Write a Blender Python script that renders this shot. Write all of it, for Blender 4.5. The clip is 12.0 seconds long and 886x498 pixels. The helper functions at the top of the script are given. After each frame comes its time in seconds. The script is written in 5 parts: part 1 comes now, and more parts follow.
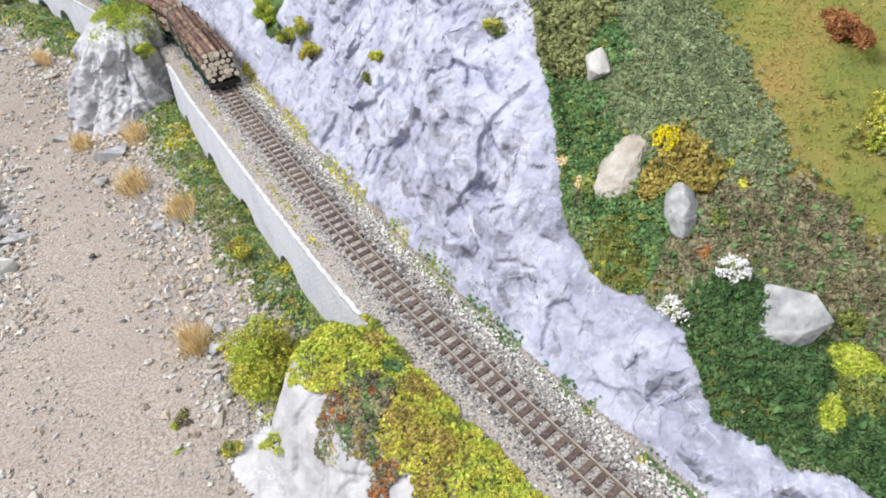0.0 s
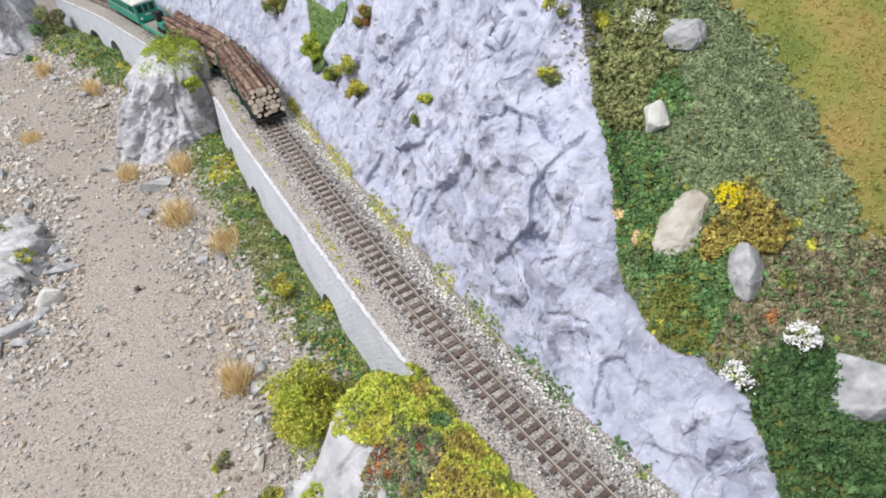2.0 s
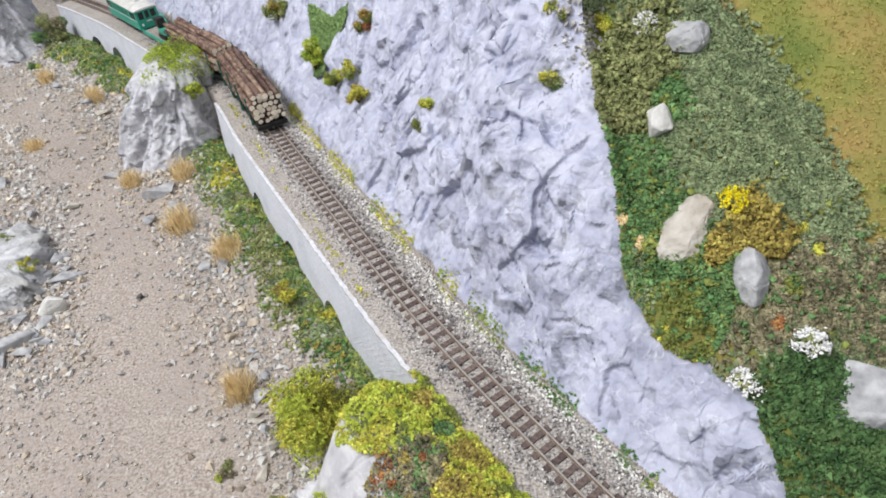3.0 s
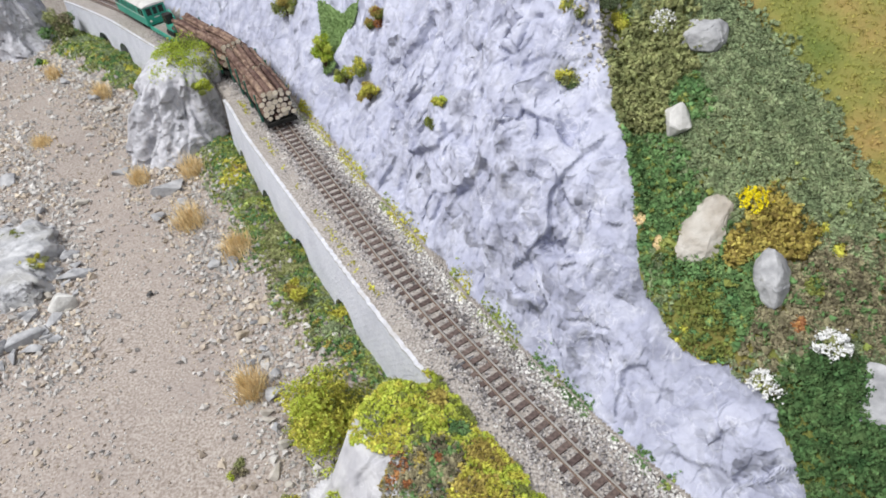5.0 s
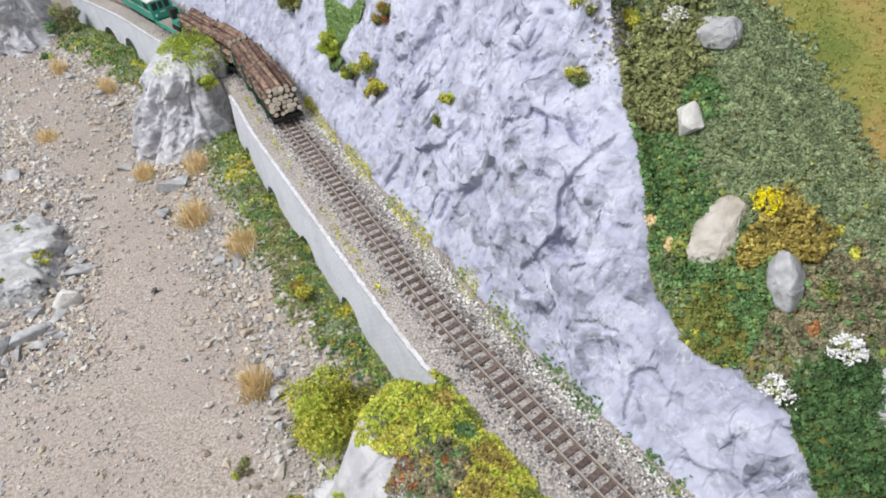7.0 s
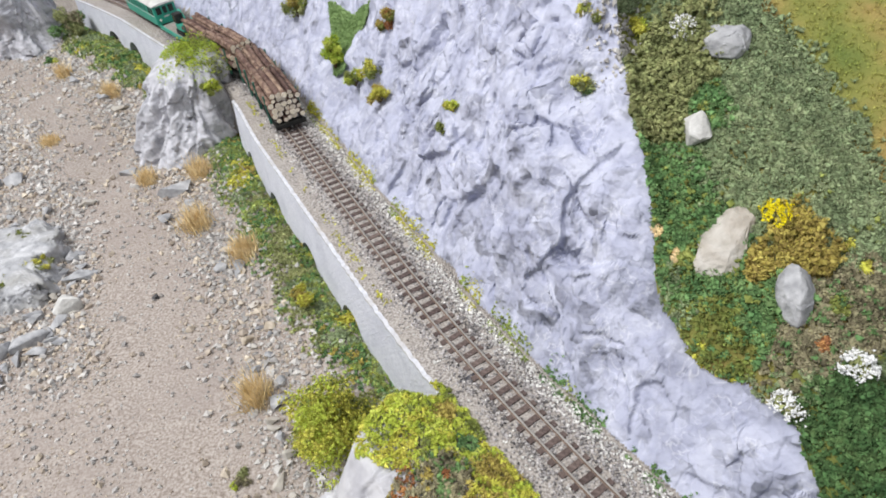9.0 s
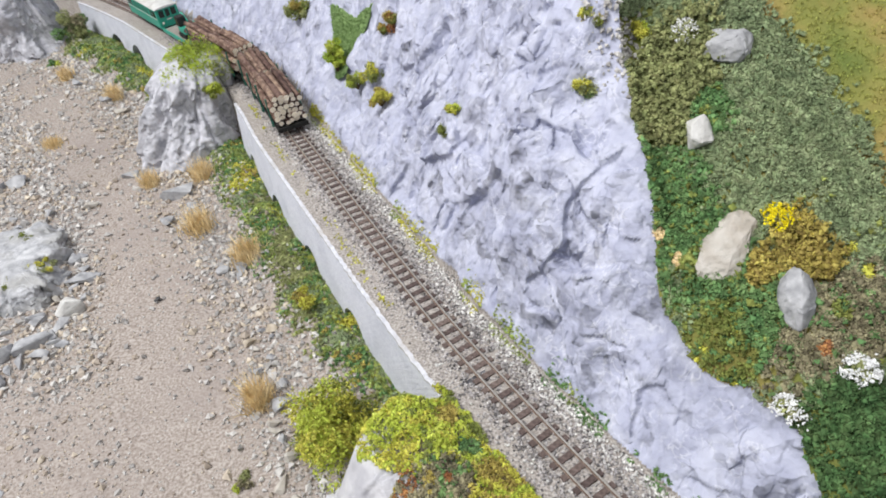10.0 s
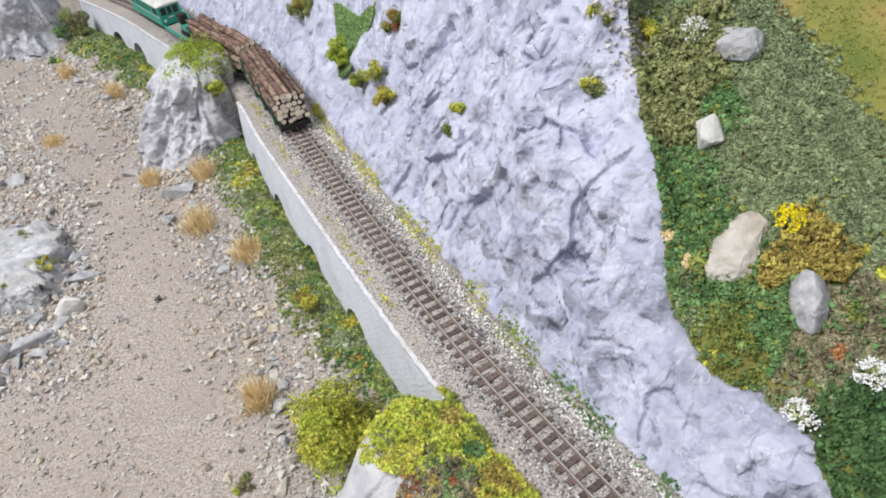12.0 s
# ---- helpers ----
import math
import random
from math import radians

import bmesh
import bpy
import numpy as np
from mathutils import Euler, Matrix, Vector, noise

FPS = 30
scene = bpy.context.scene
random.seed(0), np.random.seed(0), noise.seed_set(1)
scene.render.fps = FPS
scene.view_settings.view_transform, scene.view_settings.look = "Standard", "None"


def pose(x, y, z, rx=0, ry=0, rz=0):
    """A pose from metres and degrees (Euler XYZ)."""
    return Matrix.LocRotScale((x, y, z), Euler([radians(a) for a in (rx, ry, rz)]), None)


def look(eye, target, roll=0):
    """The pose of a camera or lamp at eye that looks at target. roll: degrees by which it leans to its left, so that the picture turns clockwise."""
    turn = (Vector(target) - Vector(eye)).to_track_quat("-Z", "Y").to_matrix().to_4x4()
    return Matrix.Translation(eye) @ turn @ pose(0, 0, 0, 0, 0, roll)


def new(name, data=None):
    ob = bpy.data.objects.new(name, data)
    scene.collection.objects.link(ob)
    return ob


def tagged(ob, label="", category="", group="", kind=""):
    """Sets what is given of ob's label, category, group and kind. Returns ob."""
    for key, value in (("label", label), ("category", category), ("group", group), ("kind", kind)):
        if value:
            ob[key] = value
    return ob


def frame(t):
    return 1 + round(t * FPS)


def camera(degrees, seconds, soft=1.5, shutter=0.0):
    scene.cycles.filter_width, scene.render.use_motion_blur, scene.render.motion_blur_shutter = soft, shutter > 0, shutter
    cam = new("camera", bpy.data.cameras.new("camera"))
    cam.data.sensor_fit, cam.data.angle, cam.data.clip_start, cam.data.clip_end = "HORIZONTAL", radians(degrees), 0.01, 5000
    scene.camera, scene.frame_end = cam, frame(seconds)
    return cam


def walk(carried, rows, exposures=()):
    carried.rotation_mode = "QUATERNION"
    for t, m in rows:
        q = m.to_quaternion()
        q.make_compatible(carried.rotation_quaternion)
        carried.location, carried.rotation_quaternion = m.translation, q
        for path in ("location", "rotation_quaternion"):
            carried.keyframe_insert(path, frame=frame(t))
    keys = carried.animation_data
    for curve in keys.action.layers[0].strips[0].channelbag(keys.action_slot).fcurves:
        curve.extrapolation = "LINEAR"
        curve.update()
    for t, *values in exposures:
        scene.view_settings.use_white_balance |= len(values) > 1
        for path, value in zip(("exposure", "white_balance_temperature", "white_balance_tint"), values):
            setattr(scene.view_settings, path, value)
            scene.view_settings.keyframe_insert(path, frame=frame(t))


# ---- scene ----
cam = camera(70, 12.0, soft=1.8)
PATH = [
    (0.0, pose(0.0193, -0.0404, 0.3420, 46.234, 3.956, -8.609)),
    (0.5, pose(0.0159, -0.0310, 0.3461, 47.021, 4.397, -7.536)),
    (1.0, pose(0.0157, -0.0265, 0.3487, 47.454, 4.142, -6.976)),
    (1.5, pose(0.0105, -0.0216, 0.3518, 47.916, 4.562, -6.481)),
    (2.0, pose(0.0067, -0.0197, 0.3533, 48.200, 4.645, -6.008)),
    (2.5, pose(0.0029, -0.0178, 0.3544, 48.324, 4.715, -5.655)),
    (3.0, pose(0.0090, -0.0145, 0.3537, 48.274, 5.341, -6.060)),
    (5.0, pose(0.0006, -0.0110, 0.3543, 48.003, 5.291, -5.783)),
    (5.5, pose(0.0039, -0.0071, 0.3508, 47.798, 5.516, -5.780)),
    (6.0, pose(0.0044, -0.0031, 0.3464, 47.508, 5.392, -5.533)),
    (6.5, pose(0.0005, -0.0052, 0.3502, 47.526, 5.261, -5.290)),
    (7.0, pose(-0.0009, -0.0053, 0.3531, 47.650, 5.317, -5.276)),
    (9.0, pose(-0.0002, 0.0010, 0.3518, 48.099, 5.230, -4.800)),
    (9.5, pose(0.0000, 0.0000, 0.3530, 48.217, 5.288, -4.708)),
    (10.0, pose(-0.0006, 0.0010, 0.3529, 48.290, 5.279, -4.684)),
    (10.5, pose(-0.0001, 0.0035, 0.3513, 48.274, 5.306, -4.643)),
    (11.0, pose(-0.0035, 0.0050, 0.3501, 48.292, 5.257, -4.555)),
    (11.5, pose(-0.0050, 0.0043, 0.3491, 48.314, 5.163, -4.441)),
    (12.0, pose(-0.0037, 0.0053, 0.3491, 48.380, 5.065, -4.469)),
]
walk(cam, PATH, [(0.0, 0.18), (0.5, 0.16), (1.0, 0.11), (2.0, 0.03), (3.0, 0.0), (12.0, 0.0)])

# ---- light: a hall with a soft white ceiling lamp, a wide added fill lamp and pale surroundings ----
world = bpy.data.worlds.new("hall")
scene.world = world
world.use_nodes = True
world.node_tree.nodes["Background"].inputs[0].default_value = (0.92, 0.95, 1.0, 1)
world.node_tree.nodes["Background"].inputs[1].default_value = 0.36


def area_lamp(x, y, z, target, size, power):
    data = bpy.data.lights.new("soft_lamp", "AREA")
    data.shape, data.size, data.energy, data.color = "SQUARE", size, power, (1.0, 0.985, 0.97)
    ob = new("soft_lamp", data)
    ob.matrix_world = look((x, y, z), target)


area_lamp(-1.20, 0.18, 1.85, (-0.05, 0.45, 0), 0.6, 50)
# added fill lamp, brightens the log ends and the wall face
area_lamp(0.3, -0.3, 2.2, (0, 0.4, 0), 1.2, 18)

# ---- materials ----


def surface(name, stops, scale=200.0, rough=0.9, bump=0.4, grain=900.0, stain=None, stain_scale=25.0, stain_mix=0.5, vary=0.0, metal=0.0, dist=0.0008, by_object=False, warp=0.0, ridge=0.0, ridge_scale=40.0):
    """A rough material: colour steps through noise at one scale, stains at a larger one, fine relief, and change from piece to piece."""
    m = bpy.data.materials.new(name)
    m.use_nodes = True
    nt = m.node_tree
    bsdf = nt.nodes["Principled BSDF"]
    bsdf.inputs["Roughness"].default_value, bsdf.inputs["Metallic"].default_value = rough, metal
    bsdf.inputs["Specular IOR Level"].default_value = 0.25
    geo = nt.nodes.new("ShaderNodeNewGeometry")

    def noise_node(sc, detail=6.0, distort=0.0):
        n = nt.nodes.new("ShaderNodeTexNoise")
        n.inputs["Scale"].default_value, n.inputs["Detail"].default_value, n.inputs["Distortion"].default_value = sc, detail, distort
        if by_object:
            tc = nt.nodes.new("ShaderNodeTexCoord")
            nt.links.new(tc.outputs["Object"], n.inputs["Vector"])
        else:
            nt.links.new(geo.outputs["Position"], n.inputs["Vector"])
        return n.outputs[0]

    ramp = nt.nodes.new("ShaderNodeValToRGB")
    while len(ramp.color_ramp.elements) < len(stops):
        ramp.color_ramp.elements.new(0.5)
    for e, (at, c) in zip(ramp.color_ramp.elements, stops):
        e.position, e.color = at, (*c, 1)
    nt.links.new(noise_node(scale, 6.0, warp), ramp.inputs[0])
    colour = ramp.outputs[0]
    if stain:
        mix = nt.nodes.new("ShaderNodeMix")
        mix.data_type = "RGBA"
        step = nt.nodes.new("ShaderNodeMapRange")
        step.inputs[1].default_value, step.inputs[2].default_value, step.inputs[4].default_value = 0.45, 0.68, stain_mix
        nt.links.new(noise_node(stain_scale, 5.0, 0.6), step.inputs[0])
        nt.links.new(step.outputs[0], mix.inputs[0])
        nt.links.new(colour, mix.inputs[6])
        mix.inputs[7].default_value = (*stain, 1)
        colour = mix.outputs[2]
    if vary:
        info = nt.nodes.new("ShaderNodeObjectInfo") if by_object else geo
        hsv = nt.nodes.new("ShaderNodeHueSaturation")
        val, hue = nt.nodes.new("ShaderNodeMapRange"), nt.nodes.new("ShaderNodeMapRange")
        rand = info.outputs["Random"] if by_object else geo.outputs["Random Per Island"]
        val.inputs[3].default_value, val.inputs[4].default_value = 1 - vary, 1 + vary
        hue.inputs[3].default_value, hue.inputs[4].default_value = 0.5 - 0.03 * vary, 0.5 + 0.03 * vary
        nt.links.new(rand, val.inputs[0])
        nt.links.new(rand, hue.inputs[0])
        nt.links.new(val.outputs[0], hsv.inputs["Value"])
        nt.links.new(hue.outputs[0], hsv.inputs["Hue"])
        nt.links.new(colour, hsv.inputs["Color"])
        colour = hsv.outputs[0]
    nt.links.new(colour, bsdf.inputs["Base Color"])
    if ridge:
        # palette-knife planes: each cell of an uneven net has its own tilt, at two sizes
        def maths(op, *ins):
            n = nt.nodes.new("ShaderNodeVectorMath")
            n.operation = op
            for i, v in enumerate(ins):
                if isinstance(v, tuple):
                    n.inputs[i].default_value = v
                else:
                    nt.links.new(v, n.inputs[i])
            return n.outputs["Value"] if op == "DOT_PRODUCT" else n.outputs["Vector"]

        last = None
        for k, (sc, amount) in enumerate(((ridge_scale, 1.0), (ridge_scale * 2.5, 0.55))):
            warp_n = nt.nodes.new("ShaderNodeTexNoise")
            warp_n.inputs["Scale"].default_value, warp_n.inputs["Detail"].default_value = sc * 0.75, 2.5
            nt.links.new(geo.outputs["Position"], warp_n.inputs["Vector"])
            shift = maths("MULTIPLY", maths("SUBTRACT", warp_n.outputs["Color"], (0.5, 0.5, 0.5)), (1.8 / sc,) * 3)
            place = maths("MULTIPLY", maths("ADD", geo.outputs["Position"], shift), (1.0, 1.0, 1.25))
            cell = nt.nodes.new("ShaderNodeTexVoronoi")
            cell.inputs["Scale"].default_value = sc
            nt.links.new(place, cell.inputs["Vector"])
            height = maths("DOT_PRODUCT", maths("SUBTRACT", cell.outputs["Color"], (0.5, 0.5, 0.5)), maths("SUBTRACT", place, cell.outputs["Position"]))
            rb = nt.nodes.new("ShaderNodeBump")
            rb.inputs["Strength"].default_value, rb.inputs["Distance"].default_value = min(1.0, ridge * amount), 1.2
            nt.links.new(height, rb.inputs["Height"])
            if last is not None:
                nt.links.new(last.outputs[0], rb.inputs["Normal"])
            last = rb
        # dry-brushed white streaks
        off = nt.nodes.new("ShaderNodeMath")
        off.operation = "SUBTRACT"
        off.inputs[1].default_value = 0.5
        nt.links.new(noise_node(ridge_scale * 1.1, 4.0, 1.6), off.inputs[0])
        away = nt.nodes.new("ShaderNodeMath")
        away.operation = "ABSOLUTE"
        nt.links.new(off.outputs[0], away.inputs[0])
        thin = nt.nodes.new("ShaderNodeMapRange")
        thin.inputs[1].default_value, thin.inputs[2].default_value, thin.inputs[3].default_value, thin.inputs[4].default_value = 0.0, 0.035, 0.38, 0.0
        nt.links.new(away.outputs[0], thin.inputs[0])
        some = nt.nodes.new("ShaderNodeMapRange")
        some.inputs[1].default_value, some.inputs[2].default_value = 0.42, 0.62
        nt.links.new(noise_node(ridge_scale * 0.9, 3.0), some.inputs[0])
        brush = nt.nodes.new("ShaderNodeMath")
        brush.operation = "MULTIPLY"
        nt.links.new(thin.outputs[0], brush.inputs[0])
        nt.links.new(some.outputs[0], brush.inputs[1])
        pale = nt.nodes.new("ShaderNodeMix")
        pale.data_type = "RGBA"
        pale.inputs[7].default_value = (0.82, 0.83, 0.88, 1)
        nt.links.new(brush.outputs[0], pale.inputs[0])
        nt.links.new(colour, pale.inputs[6])
        nt.links.new(pale.outputs[2], bsdf.inputs["Base Color"])
        nt.links.new(rb.outputs[0], bsdf.inputs["Normal"])
    if bump:
        b = nt.nodes.new("ShaderNodeBump")
        if ridge:
            nt.links.new(rb.outputs[0], b.inputs["Normal"])
        b.inputs["Strength"].default_value, b.inputs["Distance"].default_value = bump, dist
        nt.links.new(noise_node(grain, 5.0), b.inputs["Height"])
        nt.links.new(b.outputs[0], bsdf.inputs["Normal"])
    return m


def masonry(name):
    """Pale rubble masonry: courses of small stones in relief, with whitish joints."""
    m = surface(name, [(0.3, (0.72, 0.74, 0.84)), (0.7, (0.82, 0.84, 0.92))], 300, 0.9, 0.3, 900, (0.50, 0.52, 0.62), 30, 0.35)
    nt = m.node_tree
    geo = nt.nodes.new("ShaderNodeNewGeometry")
    turn = nt.nodes.new("ShaderNodeVectorRotate")
    turn.inputs["Axis"].default_value, turn.inputs["Angle"].default_value = (0, 0, 1), 1.14
    swap = nt.nodes.new("ShaderNodeSeparateXYZ")
    join = nt.nodes.new("ShaderNodeCombineXYZ")
    brick = nt.nodes.new("ShaderNodeTexBrick")
    for k, v in (("Scale", 1.0), ("Mortar Size", 0.0006), ("Brick Width", 0.0062), ("Row Height", 0.0032), ("Mortar Smooth", 0.6)):
        brick.inputs[k].default_value = v
    brick.inputs["Color1"].default_value, brick.inputs["Color2"].default_value, brick.inputs["Mortar"].default_value = (1.0, 1.0, 1.0, 1), (0.84, 0.85, 0.88, 1), (0.55, 0.56, 0.62, 1)
    wob = nt.nodes.new("ShaderNodeTexNoise")
    wob.inputs["Scale"].default_value = 170.0
    add = nt.nodes.new("ShaderNodeVectorMath")
    add.operation = "MULTIPLY_ADD"
    add.inputs[1].default_value = (0.007, 0.007, 0.007)
    nt.links.new(geo.outputs["Position"], wob.inputs["Vector"])
    nt.links.new(wob.outputs["Color"], add.inputs[0])
    nt.links.new(geo.outputs["Position"], add.inputs[2])
    nt.links.new(add.outputs[0], turn.inputs["Vector"])
    nt.links.new(turn.outputs[0], swap.inputs[0])
    nt.links.new(swap.outputs[0], join.inputs[0])
    nt.links.new(swap.outputs[2], join.inputs[1])
    nt.links.new(join.outputs[0], brick.inputs["Vector"])
    tint = nt.nodes.new("ShaderNodeMix")
    tint.data_type, tint.blend_type = "RGBA", "MULTIPLY"
    tint.inputs[0].default_value = 0.24
    base = nt.nodes["Principled BSDF"].inputs["Base Color"].links[0].from_socket
    nt.links.new(base, tint.inputs[6])
    nt.links.new(brick.outputs[0], tint.inputs[7])
    nt.links.new(tint.outputs[2], nt.nodes["Principled BSDF"].inputs["Base Color"])
    b = nt.nodes.new("ShaderNodeBump")
    b.inputs["Strength"].default_value, b.inputs["Distance"].default_value = 1.0, 0.0016
    old = next(n for n in nt.nodes if n.type == "BUMP" and n != b)
    nt.links.new(brick.outputs[0], b.inputs["Height"])
    nt.links.new(old.outputs[0], b.inputs["Normal"])
    nt.links.new(b.outputs[0], nt.nodes["Principled BSDF"].inputs["Normal"])
    return m


M = {}
M["rock"] = surface("plaster_rock", [(0.32, (0.309, 0.323, 0.425)), (0.50, (0.398, 0.416, 0.537)), (0.68, (0.495, 0.514, 0.636))], 30, 0.88, 0.35, 420, (0.598, 0.617, 0.720), 45, 0.45, dist=0.0007, warp=1.2, ridge=0.62, ridge_scale=55)
M["rock_grey"] = surface("crag_rock", [(0.32, (0.319, 0.325, 0.359)), (0.52, (0.455, 0.460, 0.504)), (0.68, (0.581, 0.585, 0.639))], 60, 0.88, 0.5, 500, (0.658, 0.658, 0.706), 90, 0.5, dist=0.0008, warp=1.0, ridge=0.30, ridge_scale=40)
M["rock_bank"] = surface("bank_rock", [(0.32, (0.289, 0.297, 0.315)), (0.52, (0.425, 0.433, 0.459)), (0.68, (0.561, 0.570, 0.595))], 60, 0.88, 0.5, 500, (0.340, 0.332, 0.306), 40, 0.5, dist=0.0008, warp=1.0, ridge=0.45, ridge_scale=60)
M["rock_white"] = surface("white_plaster_rock", [(0.34, (0.432, 0.432, 0.468)), (0.6, (0.562, 0.562, 0.590))], 60, 0.9, 0.4, 400, (0.360, 0.367, 0.396), 30, 0.5, dist=0.0008, ridge=0.2, ridge_scale=50)
M["sand"] = surface("sandy_soil", [(0.32, (0.22, 0.18, 0.155)), (0.5, (0.36, 0.315, 0.285)), (0.68, (0.49, 0.445, 0.415))], 480, 0.95, 0.8, 800, (0.33, 0.285, 0.265), 9, 0.6, dist=0.0010)
M["hill_soil"] = surface("hillside_turf", [(0.34, (0.151, 0.195, 0.050)), (0.5, (0.252, 0.252, 0.070)), (0.68, (0.358, 0.252, 0.095))], 17, 0.95, 0.8, 700, (0.168, 0.201, 0.050), 60, 0.5, dist=0.0012)
M["bed"] = surface("track_bed", [(0.35, (0.20, 0.18, 0.165)), (0.5, (0.34, 0.31, 0.29)), (0.65, (0.52, 0.49, 0.46))], 600, 0.95, 0.8, 900, (0.44, 0.40, 0.36), 40, 0.5, dist=0.0010)
M["ballast"] = surface("ballast_stone", [(0.3, (0.22, 0.205, 0.207)), (0.7, (0.45, 0.43, 0.43))], 300, 0.92, 0.2, 1500, vary=0.75)
M["ballast_pale"] = surface("pale_ballast_stone", [(0.3, (0.52, 0.51, 0.50)), (0.7, (0.72, 0.71, 0.69))], 300, 0.92, 0.2, 1500, vary=0.35)
M["gravel"] = surface("gravel_stone", [(0.3, (0.36, 0.345, 0.335)), (0.7, (0.56, 0.545, 0.53))], 200, 0.92, 0.3, 1200, vary=0.38)
M["gravel_buff"] = surface("buff_gravel_stone", [(0.3, (0.38, 0.32, 0.26)), (0.7, (0.58, 0.51, 0.43))], 200, 0.92, 0.3, 1200, vary=0.32)
M["stone_pale"] = surface("pale_limestone", [(0.3, (0.36, 0.335, 0.295)), (0.55, (0.50, 0.475, 0.435)), (0.75, (0.60, 0.575, 0.54))], 110, 0.85, 0.7, 350, (0.42, 0.34, 0.27), 45, 0.4, dist=0.0014)
M["stone_grey"] = surface("grey_stone", [(0.3, (0.22, 0.225, 0.24)), (0.55, (0.37, 0.375, 0.395)), (0.75, (0.53, 0.535, 0.555))], 120, 0.85, 0.7, 350, (0.60, 0.605, 0.62), 60, 0.4, dist=0.0014)
M["stone_white"] = surface("whitish_stone", [(0.3, (0.48, 0.475, 0.46)), (0.7, (0.68, 0.675, 0.66))], 110, 0.85, 0.7, 350, (0.40, 0.39, 0.37), 45, 0.4, dist=0.0014)
M["stone_dark"] = surface("dark_stone", [(0.3, (0.05, 0.05, 0.052)), (0.7, (0.12, 0.12, 0.125))], 150, 0.85, 0.5, 500)
M["stone_brown"] = surface("buff_stone", [(0.3, (0.34, 0.28, 0.21)), (0.7, (0.58, 0.52, 0.44))], 150, 0.9, 0.5, 500)
M["wall"] = masonry("rubble_masonry")
M["coping"] = surface("coping_stone", [(0.35, (0.52, 0.53, 0.58)), (0.65, (0.68, 0.69, 0.74))], 250, 0.9, 0.4, 900, (0.42, 0.38, 0.33), 40, 0.5)


def leaf(name, dark, mid, light, vary=0.35, scale=120):
    return surface(name, [(0.28, dark), (0.5, mid), (0.72, light)], scale, 0.85, 0.0, vary=vary)


M["flock_green"] = leaf("grey_green_flock", (0.133, 0.176, 0.092), (0.233, 0.289, 0.156), (0.353, 0.410, 0.233), 0.42)
M["flock_teal"] = leaf("green_flock", (0.066, 0.138, 0.051), (0.129, 0.233, 0.087), (0.226, 0.350, 0.138), 0.4)
# the green flock in a darker tone, for the hillside's near corner
M["flock_deep"] = leaf("deep_green_flock", (0.035, 0.080, 0.028), (0.077, 0.147, 0.053), (0.136, 0.218, 0.083), 0.4)
M["flock_olive"] = leaf("olive_flock", (0.138, 0.155, 0.063), (0.259, 0.282, 0.121), (0.402, 0.414, 0.190), 0.4)
M["flock_leaf"] = leaf("leaf_green_flock", (0.149, 0.203, 0.054), (0.297, 0.358, 0.101), (0.459, 0.499, 0.162), 0.45)
M["flock_moss"] = leaf("moss_green_flock", (0.108, 0.132, 0.034), (0.209, 0.243, 0.061), (0.338, 0.365, 0.108), 0.42)
M["grass_lime"] = leaf("bright_green_grass", (0.22, 0.32, 0.03), (0.36, 0.47, 0.06), (0.50, 0.58, 0.10), 0.3)
M["flock_lime"] = leaf("lime_flock", (0.281, 0.356, 0.043), (0.454, 0.518, 0.076), (0.605, 0.648, 0.140), 0.3)
M["flock_yellow"] = leaf("yellow_green_flock", (0.299, 0.299, 0.046), (0.506, 0.483, 0.081), (0.667, 0.632, 0.138), 0.42)
M["flock_ochre"] = leaf("ochre_flock", (0.195, 0.156, 0.039), (0.364, 0.293, 0.078), (0.533, 0.442, 0.130), 0.42)
M["flock_rust"] = leaf("rust_flock", (0.204, 0.084, 0.036), (0.360, 0.156, 0.066), (0.504, 0.264, 0.108), 0.42)
M["flock_brown"] = leaf("brown_flock", (0.121, 0.113, 0.068), (0.242, 0.220, 0.136), (0.393, 0.355, 0.227), 0.42)
M["grass_gully"] = surface("static_grass", [(0.3, (0.17, 0.27, 0.10)), (0.7, (0.30, 0.42, 0.18))], 300, 0.9, 0.4, 1200)
M["meadow"] = leaf("meadow_grass", (0.202, 0.272, 0.066), (0.353, 0.353, 0.095), (0.473, 0.333, 0.126), 0.2, 17)
M["straw"] = leaf("dry_straw", (0.62, 0.46, 0.22), (0.8, 0.63, 0.36), (0.9, 0.77, 0.52), 0.2)
M["petal_white"] = surface("white_petals", [(0.3, (0.78, 0.79, 0.80)), (0.7, (0.86, 0.86, 0.86))], 300, 0.8, 0.0, vary=0.1)
M["petal_yellow"] = surface("yellow_petals", [(0.3, (0.75, 0.60, 0.01)), (0.7, (0.85, 0.76, 0.02))], 300, 0.7, 0.0, vary=0.15)
M["twig"] = surface("brown_twig", [(0.3, (0.06, 0.04, 0.025)), (0.7, (0.14, 0.10, 0.06))], 400, 0.9, 0.3)
M["rail"] = surface("rusty_rail", [(0.3, (0.16, 0.11, 0.085)), (0.7, (0.27, 0.20, 0.16))], 300, 0.6, 0.1)
M["railhead"] = surface("worn_rail_head", [(0.3, (0.52, 0.48, 0.44)), (0.7, (0.68, 0.65, 0.61))], 90, 0.38, 0.0, metal=0.75)
M["sleeper"] = surface("dark_brown_sleeper", [(0.3, (0.075, 0.055, 0.05)), (0.7, (0.165, 0.125, 0.115))], 500, 0.9, 0.4, 1500, vary=0.3, by_object=True)
